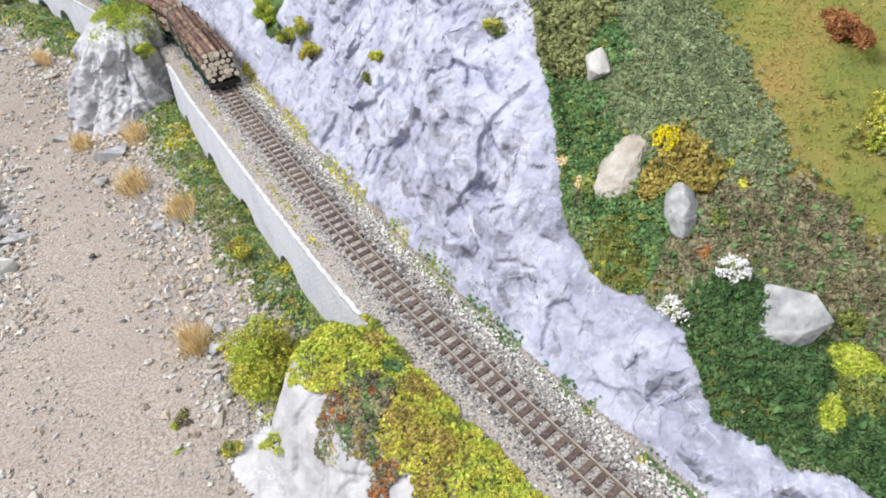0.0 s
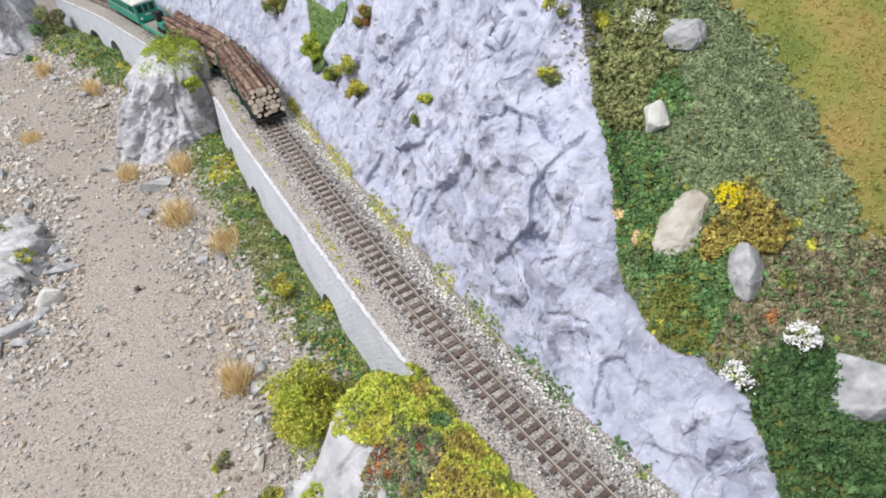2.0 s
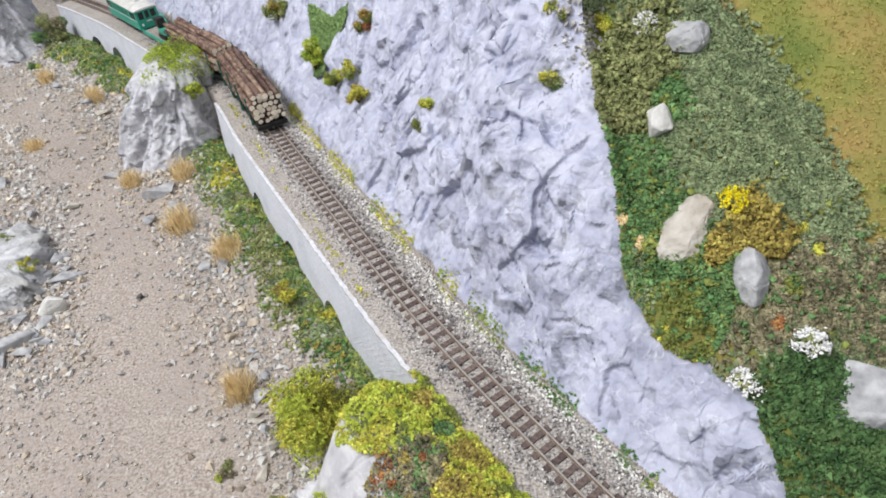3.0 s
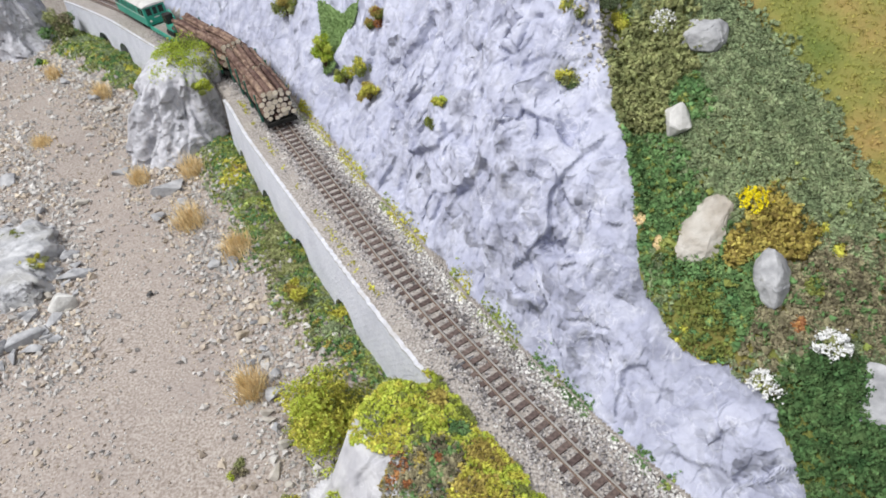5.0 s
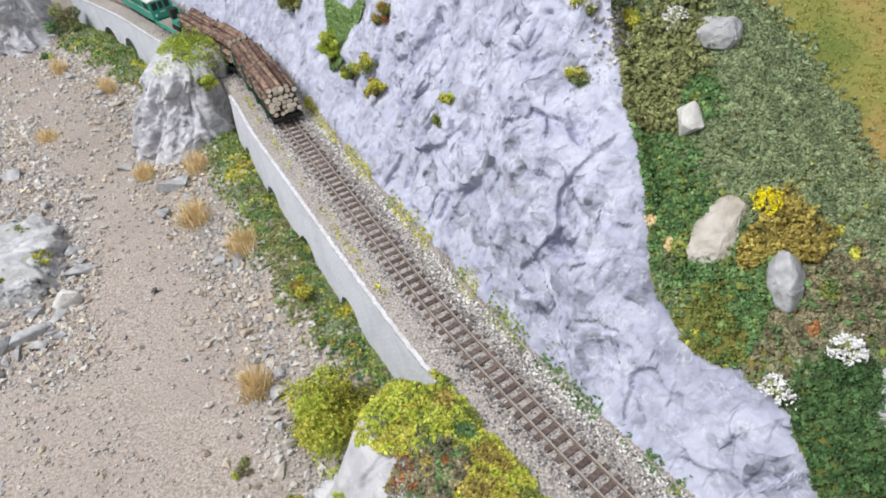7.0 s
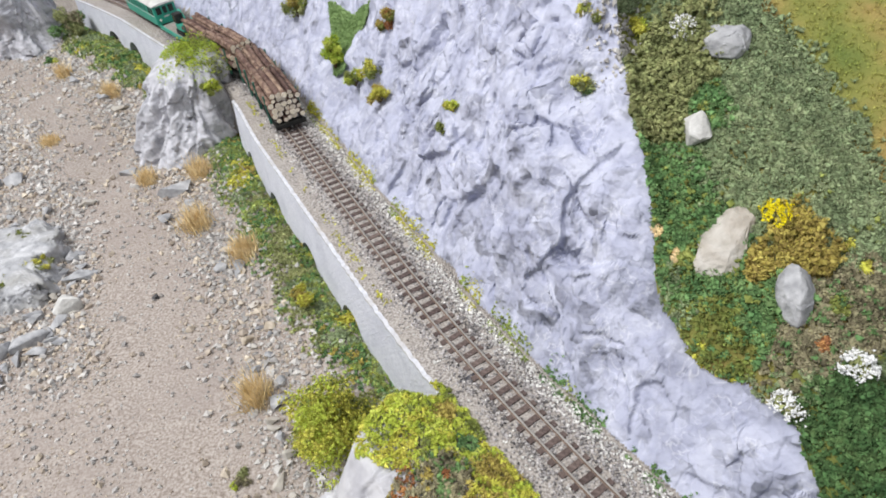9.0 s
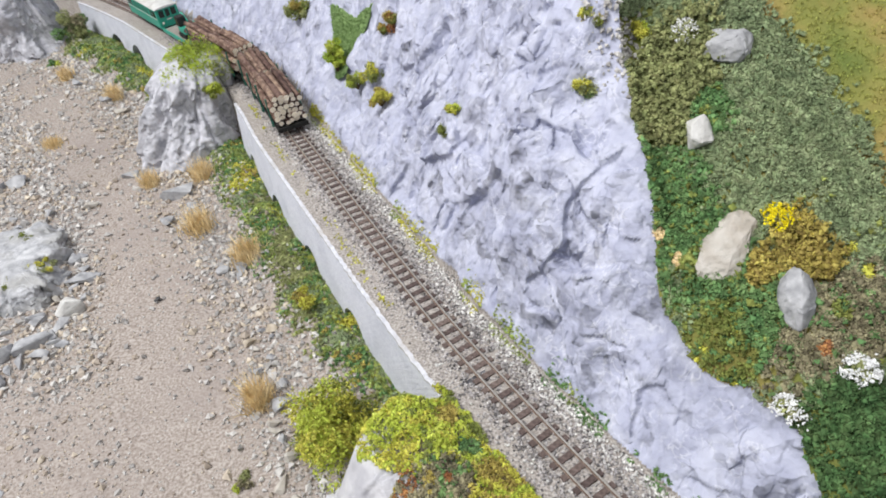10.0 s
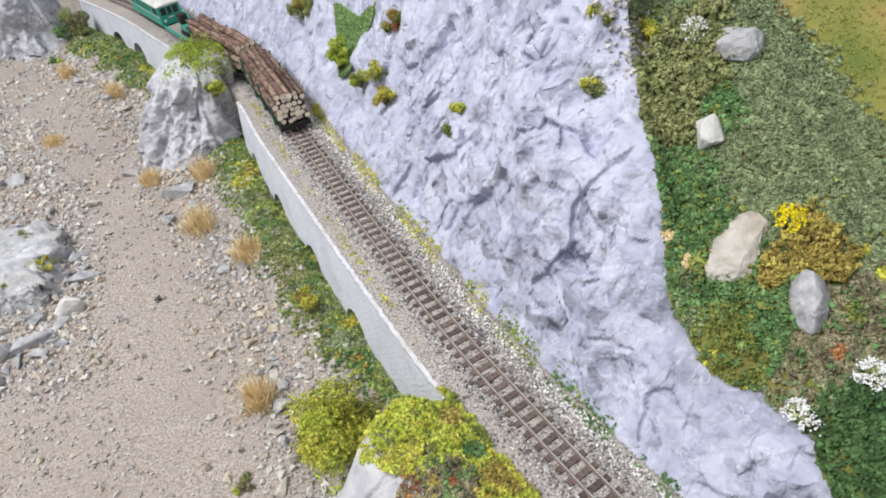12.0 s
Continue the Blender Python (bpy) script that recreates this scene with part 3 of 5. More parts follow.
def viaduct(u0, u1, arches, crown, radius, front=-0.0355, far=-0.0355, back=0.002, foot=-0.105):
    """A masonry viaduct along the track: arched body and coping strip."""
    top = -0.0030
    us = np.unique(np.concatenate([np.arange(u0, u1, 0.003), [u1]] + [a + radius * np.sin(np.linspace(-1.5707, 1.5707, 25)) for a in arches]))
    verts, faces, lows = [], [], []
    face = {u: front + (far - front) * float(smooth(u0, u1, u)) for u in us}
    for u in us:
        low = foot
        for a in arches:
            if abs(u - a) <= radius:
                low = crown - radius + math.sqrt(max(radius ** 2 - (u - a) ** 2, 0)) if abs(u - a) < radius * 0.999 else foot
        lows.append(low)
        for s_, z in ((face[u], top), (face[u] + 0.10 * low, low), (back, low), (back, top)):
            verts.append(along(u, s_, z)[0])
    n = len(us)
    for i in range(n - 1):
        for k in range(4):
            a, b = 4 * i + k, 4 * i + (k + 1) % 4
            faces.append((a, b, b + 4, a + 4))
    faces += [(0, 3, 2, 1), (4 * n - 4, 4 * n - 3, 4 * n - 2, 4 * n - 1)]
    thing = new("viaduct")
    part("arched_wall", mesh_of("arched_wall", np.array(verts), np.array(faces), [M["wall"], M["bed"]], [1 if k % 4 == 3 else 0 for k in range(4 * (n - 1))] + [0, 0]), thing)
    verts, faces = [], []
    for u in us:
        w = 0.0004 * math.sin(u * 700) + 0.0003 * math.sin(u * 1730)
        for s_, z in ((face[u] - 0.0010 + w, top - 0.0016), (face[u] + 0.0026 + w, top - 0.0016), (face[u] + 0.0024 + w, top + 0.0004), (face[u] - 0.0008 + w, top + 0.0004)):
            verts.append(along(u, s_, z)[0])
    for i in range(n - 1):
        for k in range(4):
            a, b = 4 * i + k, 4 * i + (k + 1) % 4
            faces.append((a, b, b + 4, a + 4))
    faces += [(0, 3, 2, 1), (4 * n - 4, 4 * n - 3, 4 * n - 2, 4 * n - 1)]
    part("coping", mesh_of("coping", np.array(verts), np.array(faces), [M["coping"]]), thing, "pale coping strip along the wall top")
    return thing


ARCHES = [0.596, 0.701, 0.806, 0.905]
tagged(viaduct(WALL_FROM, WALL_TO, ARCHES, -0.052, 0.021, far=-0.0415), "pale bluish rubble-stone railway viaduct with low arches", "viaduct", "viaducts", "structure")
tagged(viaduct(WALL2_FROM, arc_at(1.20), [1.343, 1.424], -0.034, 0.024), "farther stone viaduct with two small dark arches", "viaduct", "viaducts", "structure")

# ---- track ----
TRACK_END = arc_at(1.48)


def rail_mesh(s0):
    us = np.arange(0.0, TRACK_END, 0.004)
    prof = [(-0.0009, -0.0022), (0.0009, -0.0022), (0.0004, -0.0017), (0.0004, -0.0006), (0.0006, -0.0004), (0.0006, 0.0), (-0.0006, 0.0), (-0.0006, -0.0004), (-0.0004, -0.0006), (-0.0004, -0.0017)]
    k = len(prof)
    verts = np.concatenate([np.stack([along(u, s0 + a, b)[0] for a, b in prof]) for u in us])
    faces, idx = [], []
    for i in range(len(us) - 1):
        for j in range(k):
            a, b = k * i + j, k * i + (j + 1) % k
            faces.append((a, b, b + k, a + k))
            idx.append(1 if j == 5 else 0)
    return mesh_of("rail", verts, faces, [M["rail"], M["railhead"]], idx)


track = tagged(new("railway_track"), "narrow-gauge model track with rusty rails and dark sleepers", "railway track", kind="structure")
for s0 in (-0.0063, 0.0063):
    part("rail", rail_mesh(s0), track, "rusty rail with a worn bright head")
SLEEPER = box_mesh("sleeper", (-0.0021, 0.0021, -0.0112, 0.0112, -0.0042, -0.0021), M["sleeper"], 0.0003)
for u in np.arange(0.02, TRACK_END, 0.0098):
    p, a = along(u + RNG.uniform(-0.0003, 0.0003))
    part("sleeper", SLEEPER, track, m=Matrix.Translation((p[0], p[1], p[2])) @ Matrix.Rotation(a + RNG.uniform(-0.02, 0.02), 4, "Z"))


def ballast():
    n = 30000
    u = RNG.uniform(0.10, 1.0, n) ** 1.15 * 1.25
    s = RNG.uniform(-0.0300, 0.034, n)
    # sparser on the bare strip beside the wall
    keep = ~((s < -0.020) & (RNG.random(n) < 0.75)) & ~((np.abs(s) < 0.0112) & (RNG.random(n) < 0.15))
    u, s = u[keep], s[keep]
    p = np.stack([np.interp(u, ARC, AXIS[:, 0]) + s * np.interp(u, ARC, NORMAL[:, 0]), np.interp(u, ARC, AXIS[:, 1]) + s * np.interp(u, ARC, NORMAL[:, 1])], 1)
    inside = np.abs(s) < 0.0112
    r = RNG.uniform(0.0005, 0.0013, len(u)) * np.where(inside, 0.8, 1)
    z = np.where(inside, -0.0034, np.where(np.abs(s) < 0.017, -0.0028, -0.0034)) + RNG.uniform(-0.0003, 0.0006, len(u))
    v, f = lumps(np.c_[p, z], r, 0.35, 0.3, "oct")
    tagged(new("ballast", mesh_of("ballast", v, f, [M["ballast"]])), "mixed grey and white track ballast stones", "ballast", kind="stuff")
    n = 5200
    u, s = RNG.uniform(0.10, 1.2, n), RNG.normal(size=n) * 0.0042 + 0.0255
    s = np.where(RNG.random(n) < 0.22, RNG.uniform(-0.024, 0.02, n), s)
    keep = (s < 0.0335) & (np.abs(s) > 0.0115)
    u, s = u[keep], s[keep]
    p = np.stack([np.interp(u, ARC, AXIS[:, 0]) + s * np.interp(u, ARC, NORMAL[:, 0]), np.interp(u, ARC, AXIS[:, 1]) + s * np.interp(u, ARC, NORMAL[:, 1])], 1)
    v, f = lumps(np.c_[p, np.full(len(u), -0.0026)], RNG.uniform(0.0005, 0.0014, len(u)), 0.35, 0.3, "oct")
    tagged(new("ballast", mesh_of("ballast", v, f, [M["ballast_pale"]])), "whitish stones along the ballast edge", "ballast", kind="stuff")


ballast()

# ---- plants ----


def pick(x, y, patches, blank):
    """Which cover grows at each place: the patch whose rim reaches furthest over it."""
    best, out = np.zeros(len(x)), np.full(len(x), blank, object)
    wob = 0.55 * fractal(x * 90, y * 90, 131, 3) + RNG.uniform(-0.32, 0.32, len(x))
    for px, py, r, kind_ in patches:
        k = 1 - np.hypot(x - px, y - py) / r + wob
        out, best = np.where(k > best, kind_, out), np.maximum(best, k)
    return out


def tussocks(name, p, r, mat, label, leafy=3, leaf_size=0.62):
    """Foam flock: a lumpy core and loose flakes for each tussock."""
    if len(p) == 0:
        return
    sets = [lumps(p, r * 0.85, 0.40, 0.35, "oct")]
    if leafy:
        leafy, leaf_size = leafy * 2, leaf_size * 0.85
        q = np.repeat(p, leafy, 0)
        rr = np.repeat(r, leafy)
        d = RNG.normal(size=q.shape)
        d /= np.linalg.norm(d, axis=1)[:, None]
        d[:, 2] = np.abs(d[:, 2])
        sets.append(flakes(q + d * rr[:, None] * 1.0, rr * leaf_size * RNG.uniform(0.6, 1.2, len(q))))
    v, f = joined(*sets)
    tagged(new(name, mesh_of(name, v, f, [mat])), label, "ground cover", kind="stuff")


def hillside_cover():
    n = 62000
    x, y = RNG.uniform(0.10, 0.34, n), RNG.uniform(0.03, 0.50, n)
    z, c, s, u = heights(x, y)
    rim = 0.243 + 0.012 * fractal(x * 40, y * 40, 141, 2) - 0.55 * np.maximum(y - 0.33, 0) + RNG.normal(size=n) * 0.006
    patches = [(0.135, 0.275, 0.026, "teal"), (0.130, 0.302, 0.024, "teal"), (0.150, 0.240, 0.020, "teal"), (0.163, 0.213, 0.022, "teal"), (0.185, 0.150, 0.030, "deep"),
               (0.205, 0.122, 0.032, "deep"), (0.166, 0.330, 0.014, "teal"), (0.143, 0.222, 0.022, "yolive"), (0.150, 0.206, 0.014, "yolive"), (0.136, 0.404, 0.019, "bare"), (0.129, 0.384, 0.009, "bare"), (0.146, 0.345, 0.028, "bolive"),
               (0.164, 0.374, 0.026, "bolive"), (0.190, 0.244, 0.014, "ochre"), (0.197, 0.231, 0.013, "ochre"), (0.168, 0.236, 0.010, "ochre"), (0.184, 0.193, 0.009, "rust"), (0.178, 0.200, 0.024, "brown"),
               (0.205, 0.205, 0.024, "brown"), (0.240, 0.112, 0.020, "yolive"), (0.220, 0.106, 0.015, "lime"), (0.242, 0.124, 0.018, "lime"), (0.252, 0.146, 0.016, "yolive"), (0.214, 0.236, 0.004, "bright"), (0.217, 0.222, 0.005, "bright"), (0.200, 0.206, 0.014, "yolive"), (0.129, 0.276, 0.011, "straw"), (0.134, 0.262, 0.007, "straw"), (0.139, 0.256, 0.010, "yolive"),
               (0.26, 0.15, 0.03, "brown"), (0.24, 0.19, 0.03, "brown"), (0.235, 0.085, 0.03, "deep")]
    kind_ = pick(x, y, patches, "green")
    stray = RNG.random(n)
    kind_ = np.where((kind_ == "teal") & (stray < 0.07), "yolive", np.where((kind_ == "yolive") & (stray < 0.22), "teal", np.where((kind_ == "yolive") & (stray > 0.93), "bright", np.where((kind_ == "brown") & (stray < 0.10), "teal", np.where((kind_ == "green") & (stray < 0.02) & (y < 0.27), "yolive", kind_)))))
    inside = (c == 2) & ((x < rim) | (kind_ != "green"))
    table = {"green": ("flock_green", 0.0014, 0.0024, "low dark grey-green flocked ground cover"), "teal": ("flock_teal", 0.0013, 0.0027, "leafy blue-green ground cover"),
             "deep": ("flock_deep", 0.0014, 0.0028, "leafy deep green ground cover"),
             "yolive": ("flock_moss", 0.0013, 0.0026, "yellow-olive ground cover at the cliff edge"), "bolive": ("flock_olive", 0.0013, 0.0025, "brownish-olive low shrubbery"), "ochre": ("flock_ochre", 0.0013, 0.0026, "ochre and olive low shrubbery"),
             "rust": ("flock_rust", 0.0014, 0.0026, "rust-red low leaves"), "brown": ("flock_brown", 0.0013, 0.0025, "brown-green withered ground cover"), "lime": ("flock_lime", 0.0015, 0.0030, "bright yellow-green ground cover"),
             "bright": ("flock_yellow", 0.0012, 0.0024, "yellow leaves at the cliff edge"),
             "straw": ("straw", 0.0010, 0.002, "pale withered leaves at the cliff edge")}
    lift = {"bolive": 0.009, "yolive": 0.004, "ochre": 0.007, "teal": 0.003, "deep": 0.004, "green": 0.0012, "brown": 0.002}
    for k, (mat, r0, r1, label) in table.items():
        m = inside & (kind_ == k)
        r = RNG.uniform(r0, r1, m.sum())
        up = lift.get(k, 0.0) * RNG.random(m.sum())
        tussocks("ground_cover", np.c_[x[m], y[m], z[m] + 0.0010 + up], r, M[mat], label, 4, 0.48)
    # meadow of short fibres beyond
    n = 36000
    x, y = RNG.uniform(0.18, 0.55, n), RNG.uniform(0.03, 0.75, n)
    z, c, s, u = heights(x, y)
    rim = 0.236 + 0.012 * fractal(x * 40, y * 40, 141, 2) - 0.55 * np.maximum(y - 0.33, 0)
    m = (c == 2) & (x > rim)
    roots = np.c_[x, y, z][m]
    v, f = blades(roots, RNG.uniform(0.002, 0.004, len(roots)), 0.6, 0.00026, (-0.2, -0.25, 1))
    tagged(new("meadow_grass", mesh_of("meadow_grass", v, f, [M["meadow"]])), "short ochre and green meadow grass", "grass", kind="stuff")
    k = RNG.random(len(roots)) < 0.75
    tussocks("ground_cover", roots[k], RNG.uniform(0.0006, 0.0014, k.sum()), M["meadow"], "low ochre-green meadow tufts", 3)


hillside_cover()


def wall_foot_cover():
    """The planted slope between the viaducts and the valley floor."""
    n = 24000
    u = RNG.uniform(arc_at(0.285), arc_at(1.24), n)
    s = RNG.uniform(-0.125, -0.036, n)
    x, y = np.interp(u, ARC, AXIS[:, 0]) + s * np.interp(u, ARC, NORMAL[:, 0]), np.interp(u, ARC, AXIS[:, 1]) + s * np.interp(u, ARC, NORMAL[:, 1])
    edge = -0.098 + 0.030 * fractal(u * 22, s * 22, 151, 3)
    edge = edge + 0.022 * smooth(arc_at(0.42), arc_at(0.32), u)
    keep = (s > edge) & (RNG.random(n) < 0.2 + 0.8 * smooth(edge, edge + 0.035, s))
    x, y, u, s = x[keep], y[keep], u[keep], s[keep]
    z = heights(x, y)[0]
    g = fractal(x * 30, y * 30, 161, 3) + RNG.uniform(-0.16, 0.16, len(x))
    h = fractal(x * 60 + 9, y * 60, 171, 3) + RNG.uniform(-0.2, 0.2, len(x))
    kind_ = np.where(g > 0.42, "flock_yellow", np.where(g < -0.26, "flock_olive", np.where(h > 0.08, "flock_teal", np.where(h > -0.2, "flock_leaf", "flock_green"))))
    kind_ = np.where((h > 0.42) & (g > -0.1), "flock_ochre", kind_)
    for mat, label in (("flock_yellow", "yellow-green flock on the slope under the viaduct"), ("flock_olive", "olive flock on the slope under the viaduct"), ("flock_teal", "dark green flock on the slope under the viaduct"),
                       ("flock_leaf", "leaf-green flock on the slope under the viaduct"), ("flock_green", "grey-green flock on the slope under the viaduct"), ("flock_ochre", "ochre flock on the slope under the viaduct")):
        m = kind_ == mat
        r = RNG.uniform(0.0012, 0.0027, m.sum()) * np.where(y[m] > 0.7, 1.5, 1)
        tussocks("ground_cover", np.c_[x[m], y[m], z[m] + 0.0006 + 0.0015 * RNG.random(m.sum())], r, M[mat], label, 4)


wall_foot_cover()


def knoll_cover():
    """The dense mossy cushions on the knoll beside the track."""
    n = 34000
    x, y = RNG.uniform(-0.10, 0.12, n), RNG.uniform(0.02, 0.275, n)
    z, c, s, u = heights(x, y)
    lo, hi = -0.086 - 0.022 * np.exp(-((y - 0.170) / 0.030) ** 2) + 0.030 * fractal(x * 45, y * 45, 181, 3), -0.029 + 0.007 * fractal(x * 60, y * 60, 185, 3)
    m = (s > lo) & (s < hi) & (y < 0.268 + 0.034 * fractal(x * 45, y * 45, 187, 3))
    x, y, z, s = x[m], y[m], z[m], s[m]
    dome = 0.009 * np.clip(1 - ((s + 0.062) / 0.036) ** 2, 0, 1)
    kind_ = pick(x, y, [(-0.040, 0.190, 0.009, "rust"), (-0.034, 0.180, 0.007, "rust"), (-0.014, 0.186, 0.007, "rust"), (-0.013, 0.137, 0.013, "rust"), (-0.033, 0.172, 0.024, "brown"), (-0.050, 0.176, 0.022, "brown"), (-0.046, 0.186, 0.009, "rust"), (-0.040, 0.150, 0.020, "brown"), (-0.018, 0.180, 0.020, "brown"), (-0.030, 0.158, 0.018, "brown"), (0.0, 0.210, 0.007, "teal"),
                            (0.016, 0.190, 0.014, "ochre"), (0.004, 0.160, 0.020, "ochre"), (0.016, 0.144, 0.018, "ochre"), (0.008, 0.12, 0.02, "ochre"), (-0.010, 0.236, 0.008, "ochre"), (0.008, 0.224, 0.008, "leaf")], "lime")
    g = fractal(x * 120, y * 120, 191, 2) + RNG.uniform(-0.25, 0.25, len(x))
    kind_ = np.where((kind_ == "lime") & (g > 0.10), "yellow", np.where((kind_ == "lime") & (g < -0.36), "leaf", np.where((kind_ == "rust") & (g > 0.10), "brown", np.where((kind_ == "brown") & (g > 0.22), "ochre", np.where((kind_ == "brown") & (g < -0.34), "teal", np.where((kind_ == "ochre") & (g > 0.05), "yellow", kind_))))))
    table = {"lime": ("flock_lime", "bright yellow-green moss cushion beside the track"), "yellow": ("flock_yellow", "yellow moss cushion beside the track"), "rust": ("flock_rust", "rust-red flock beside the track"),
             "brown": ("flock_brown", "brown-green flock beside the track"), "leaf": ("flock_moss", "mossy green flock beside the track"), "teal": ("flock_teal", "green flock beside the track"), "ochre": ("flock_ochre", "ochre flock beside the track")}
    for k, (mat, label) in table.items():
        m = kind_ == k
        tussocks("moss", np.c_[x[m], y[m], z[m] + dome[m] * RNG.uniform(0.6, 1.0, m.sum())], RNG.uniform(0.0009, 0.0019, m.sum()), M[mat], label, 4, 0.5)


knoll_cover()


def verge_moss():
    """Small green cushions along the foot of the cliff and the edges of the ballast."""
    n = 6000
    u = RNG.uniform(arc_at(0.06), arc_at(0.95), n)
    s = 0.0305 + RNG.normal(size=n) * 0.0026
    keep = fractal(u * 45, u * 0 + 2.0, 201, 3) > -0.10
    u, s = u[keep], s[keep]
    x, y = np.interp(u, ARC, AXIS[:, 0]) + s * np.interp(u, ARC, NORMAL[:, 0]), np.interp(u, ARC, AXIS[:, 1]) + s * np.interp(u, ARC, NORMAL[:, 1])
    z = heights(x, y)[0]
    pale = fractal(x * 30, y * 30, 203, 2) + np.where(y > 0.36, 0.05, -0.2)
    near = (y < 0.27) & (fractal(x * 70, y * 70, 205, 2) < 0.18)
    for m, mat, label in (((pale > 0) & ~near, "flock_yellow", "yellow-green moss at the cliff foot"), ((pale <= 0) & ~near, "flock_leaf", "green moss at the cliff foot"), (near, "flock_teal", "dark green moss at the cliff foot")):
        tussocks("moss", np.c_[x[m], y[m], z[m] + 0.0006], RNG.uniform(0.0006, 0.0014, m.sum()), M[mat], label, 4, 0.42)
    n = 260
    u, s = RNG.uniform(arc_at(0.35), arc_at(0.72), n), RNG.normal(size=n) * 0.002 - 0.026
    keep = fractal(u * 60, u * 0 + 5.0, 207, 3) > 0.12
    p = np.array([along(a, b, -0.003)[0] for a, b in zip(u[keep], s[keep])])
    tussocks("moss", p, RNG.uniform(0.0008, 0.0016, len(p)), M["flock_yellow"], "yellow-green weeds in the gravel", 3)


verge_moss()


def gully_grass():
    n = 9000
    a, w = RNG.uniform(0, 1, n), RNG.uniform(-1, 1, n)
    x, y = -0.089 + a * 0.021 + w * (0.005 + 0.021 * a), 0.657 + a * 0.050 - w * (0.004 + 0.030 * a)
    z = heights(x, y)[0] + 0.006
    v, f = blades(np.c_[x, y, z - 0.001], RNG.uniform(0.002, 0.0045, n), 0.4, 0.0005, (-0.5, -0.4, 0.7))
    core = lumps(np.c_[x, y, z][::2], RNG.uniform(0.0012, 0.0022, (n + 1) // 2), 0.3, 0.3, "oct")
    v, f = joined((v, f), core)
    tagged(new("gully_grass", mesh_of("gully_grass", v, f, [M["grass_gully"]])), "strip of smooth green grass in a cliff gully", "grass", kind="stuff")


gully_grass()


def bush(at, size, mats, label, blobs=12, per=60, grain=0.0017, name="bush", group=""):
    """A foam bush: twigs and a foliage of many flakes heaped in uneven cushions."""
    thing = new(name)
    thing.location = at
    a, b, c = size
    per, grain = int(per * 1.5), grain * 0.74
    d = RNG.normal(size=(blobs, 3))
    d /= np.linalg.norm(d, axis=1)[:, None]
    cen = d * RNG.uniform(0.25, 0.95, (blobs, 1)) * np.array([a, b, c])
    cen[:, 2] = np.abs(cen[:, 2]) * 0.9 + 0.1 * c
    bm = bmesh.new()
    for q in cen[:7]:
        rod(bm, (0, 0, -0.3 * c), q * 0.9, 0.0009, 6, 0.0004)
    part("twigs", bm_mesh("twigs", bm, M["twig"]), thing)
    for i, mat in enumerate(mats):
        mine = cen[i::len(mats)]
        q = np.repeat(mine, per, 0)
        e = RNG.normal(size=q.shape)
        e /= np.linalg.norm(e, axis=1)[:, None]
        rad = RNG.uniform(0.24, 0.46, (len(mine), 1)).repeat(per, 0) * min(a, b, c * 1.3)
        q = q + e * rad * RNG.uniform(0.6, 1.0, (len(q), 1))
        r = RNG.uniform(0.6, 1.2, len(q)) * grain
        v, f = joined(lumps(q, r * 0.8, 0.45, 0.5, "oct"), flakes(np.repeat(q, 6, 0) + RNG.normal(size=(6 * len(q), 3)) * grain * 0.8, np.repeat(r, 6) * 0.62))
        part("foliage", mesh_of("foliage", v, f, [M[mat]]), thing)
    return tagged(thing, label, "bush", group)


bush((-0.096, 0.268, -0.070), (0.036, 0.036, 0.064), ("flock_yellow", "flock_yellow", "flock_lime", "flock_moss"), "olive-yellow foam bush beside the viaduct end", 60, 52, 0.0018)
bush((-0.128, 0.415, -0.056), (0.013, 0.014, 0.013), ("flock_yellow", "flock_ochre"), "small yellow bush at the viaduct foot", 9, 40)
bush((-0.284, 0.784, 0.012), (0.042, 0.052, 0.032), ("grass_lime", "flock_lime", "grass_lime", "flock_moss"), "bright green grassy cap on the rock pier", 100, 70, 0.0016)
bush((-0.258, 0.734, 0.006), (0.014, 0.014, 0.014), ("flock_lime", "flock_moss"), "small green shrub on the rock pier", 12, 40, 0.0018)
bush((-0.0478, 0.6026, 0.0650), (0.0120, 0.0130, 0.0100), ("flock_moss", "flock_yellow"), "yellowish shrub growing on the cliff", 12, 36, 0.0016, group="cliff shrubs")
bush((-0.0683, 0.6132, 0.0510), (0.0120, 0.0110, 0.0116), ("flock_moss", "flock_lime"), "green shrub growing on the cliff", 10, 34, 0.0016, group="cliff shrubs")
bush((-0.0429, 0.5650, 0.0556), (0.0125, 0.0120, 0.0170), ("flock_yellow", "flock_ochre"), "pale yellow shrub growing on the cliff", 12, 34, 0.0016, group="cliff shrubs")
bush((0.0215, 0.4566, 0.0918), (0.0075, 0.0080, 0.0110), ("flock_lime", "flock_yellow"), "small green shrub in a cliff crease", 8, 30, 0.0014, group="cliff shrubs")
bush((0.0152, 0.4499, 0.0770), (0.0100, 0.0100, 0.0116), ("flock_moss", "flock_olive"), "small olive shrub in a cliff crease", 9, 30, 0.0014, group="cliff shrubs")
bush((-0.0915, 0.6640, 0.0540), (0.0120, 0.0120, 0.0300), ("flock_lime", "grass_lime"), "lime shrub at the foot of a grassy gully", 18, 40, 0.0017, group="cliff shrubs")
bush((-0.1401, 0.7924, 0.0660), (0.0200, 0.0180, 0.0250), ("flock_moss", "flock_olive", "flock_ochre"), "olive shrub high on the cliff", 14, 40, 0.0019, group="cliff shrubs")
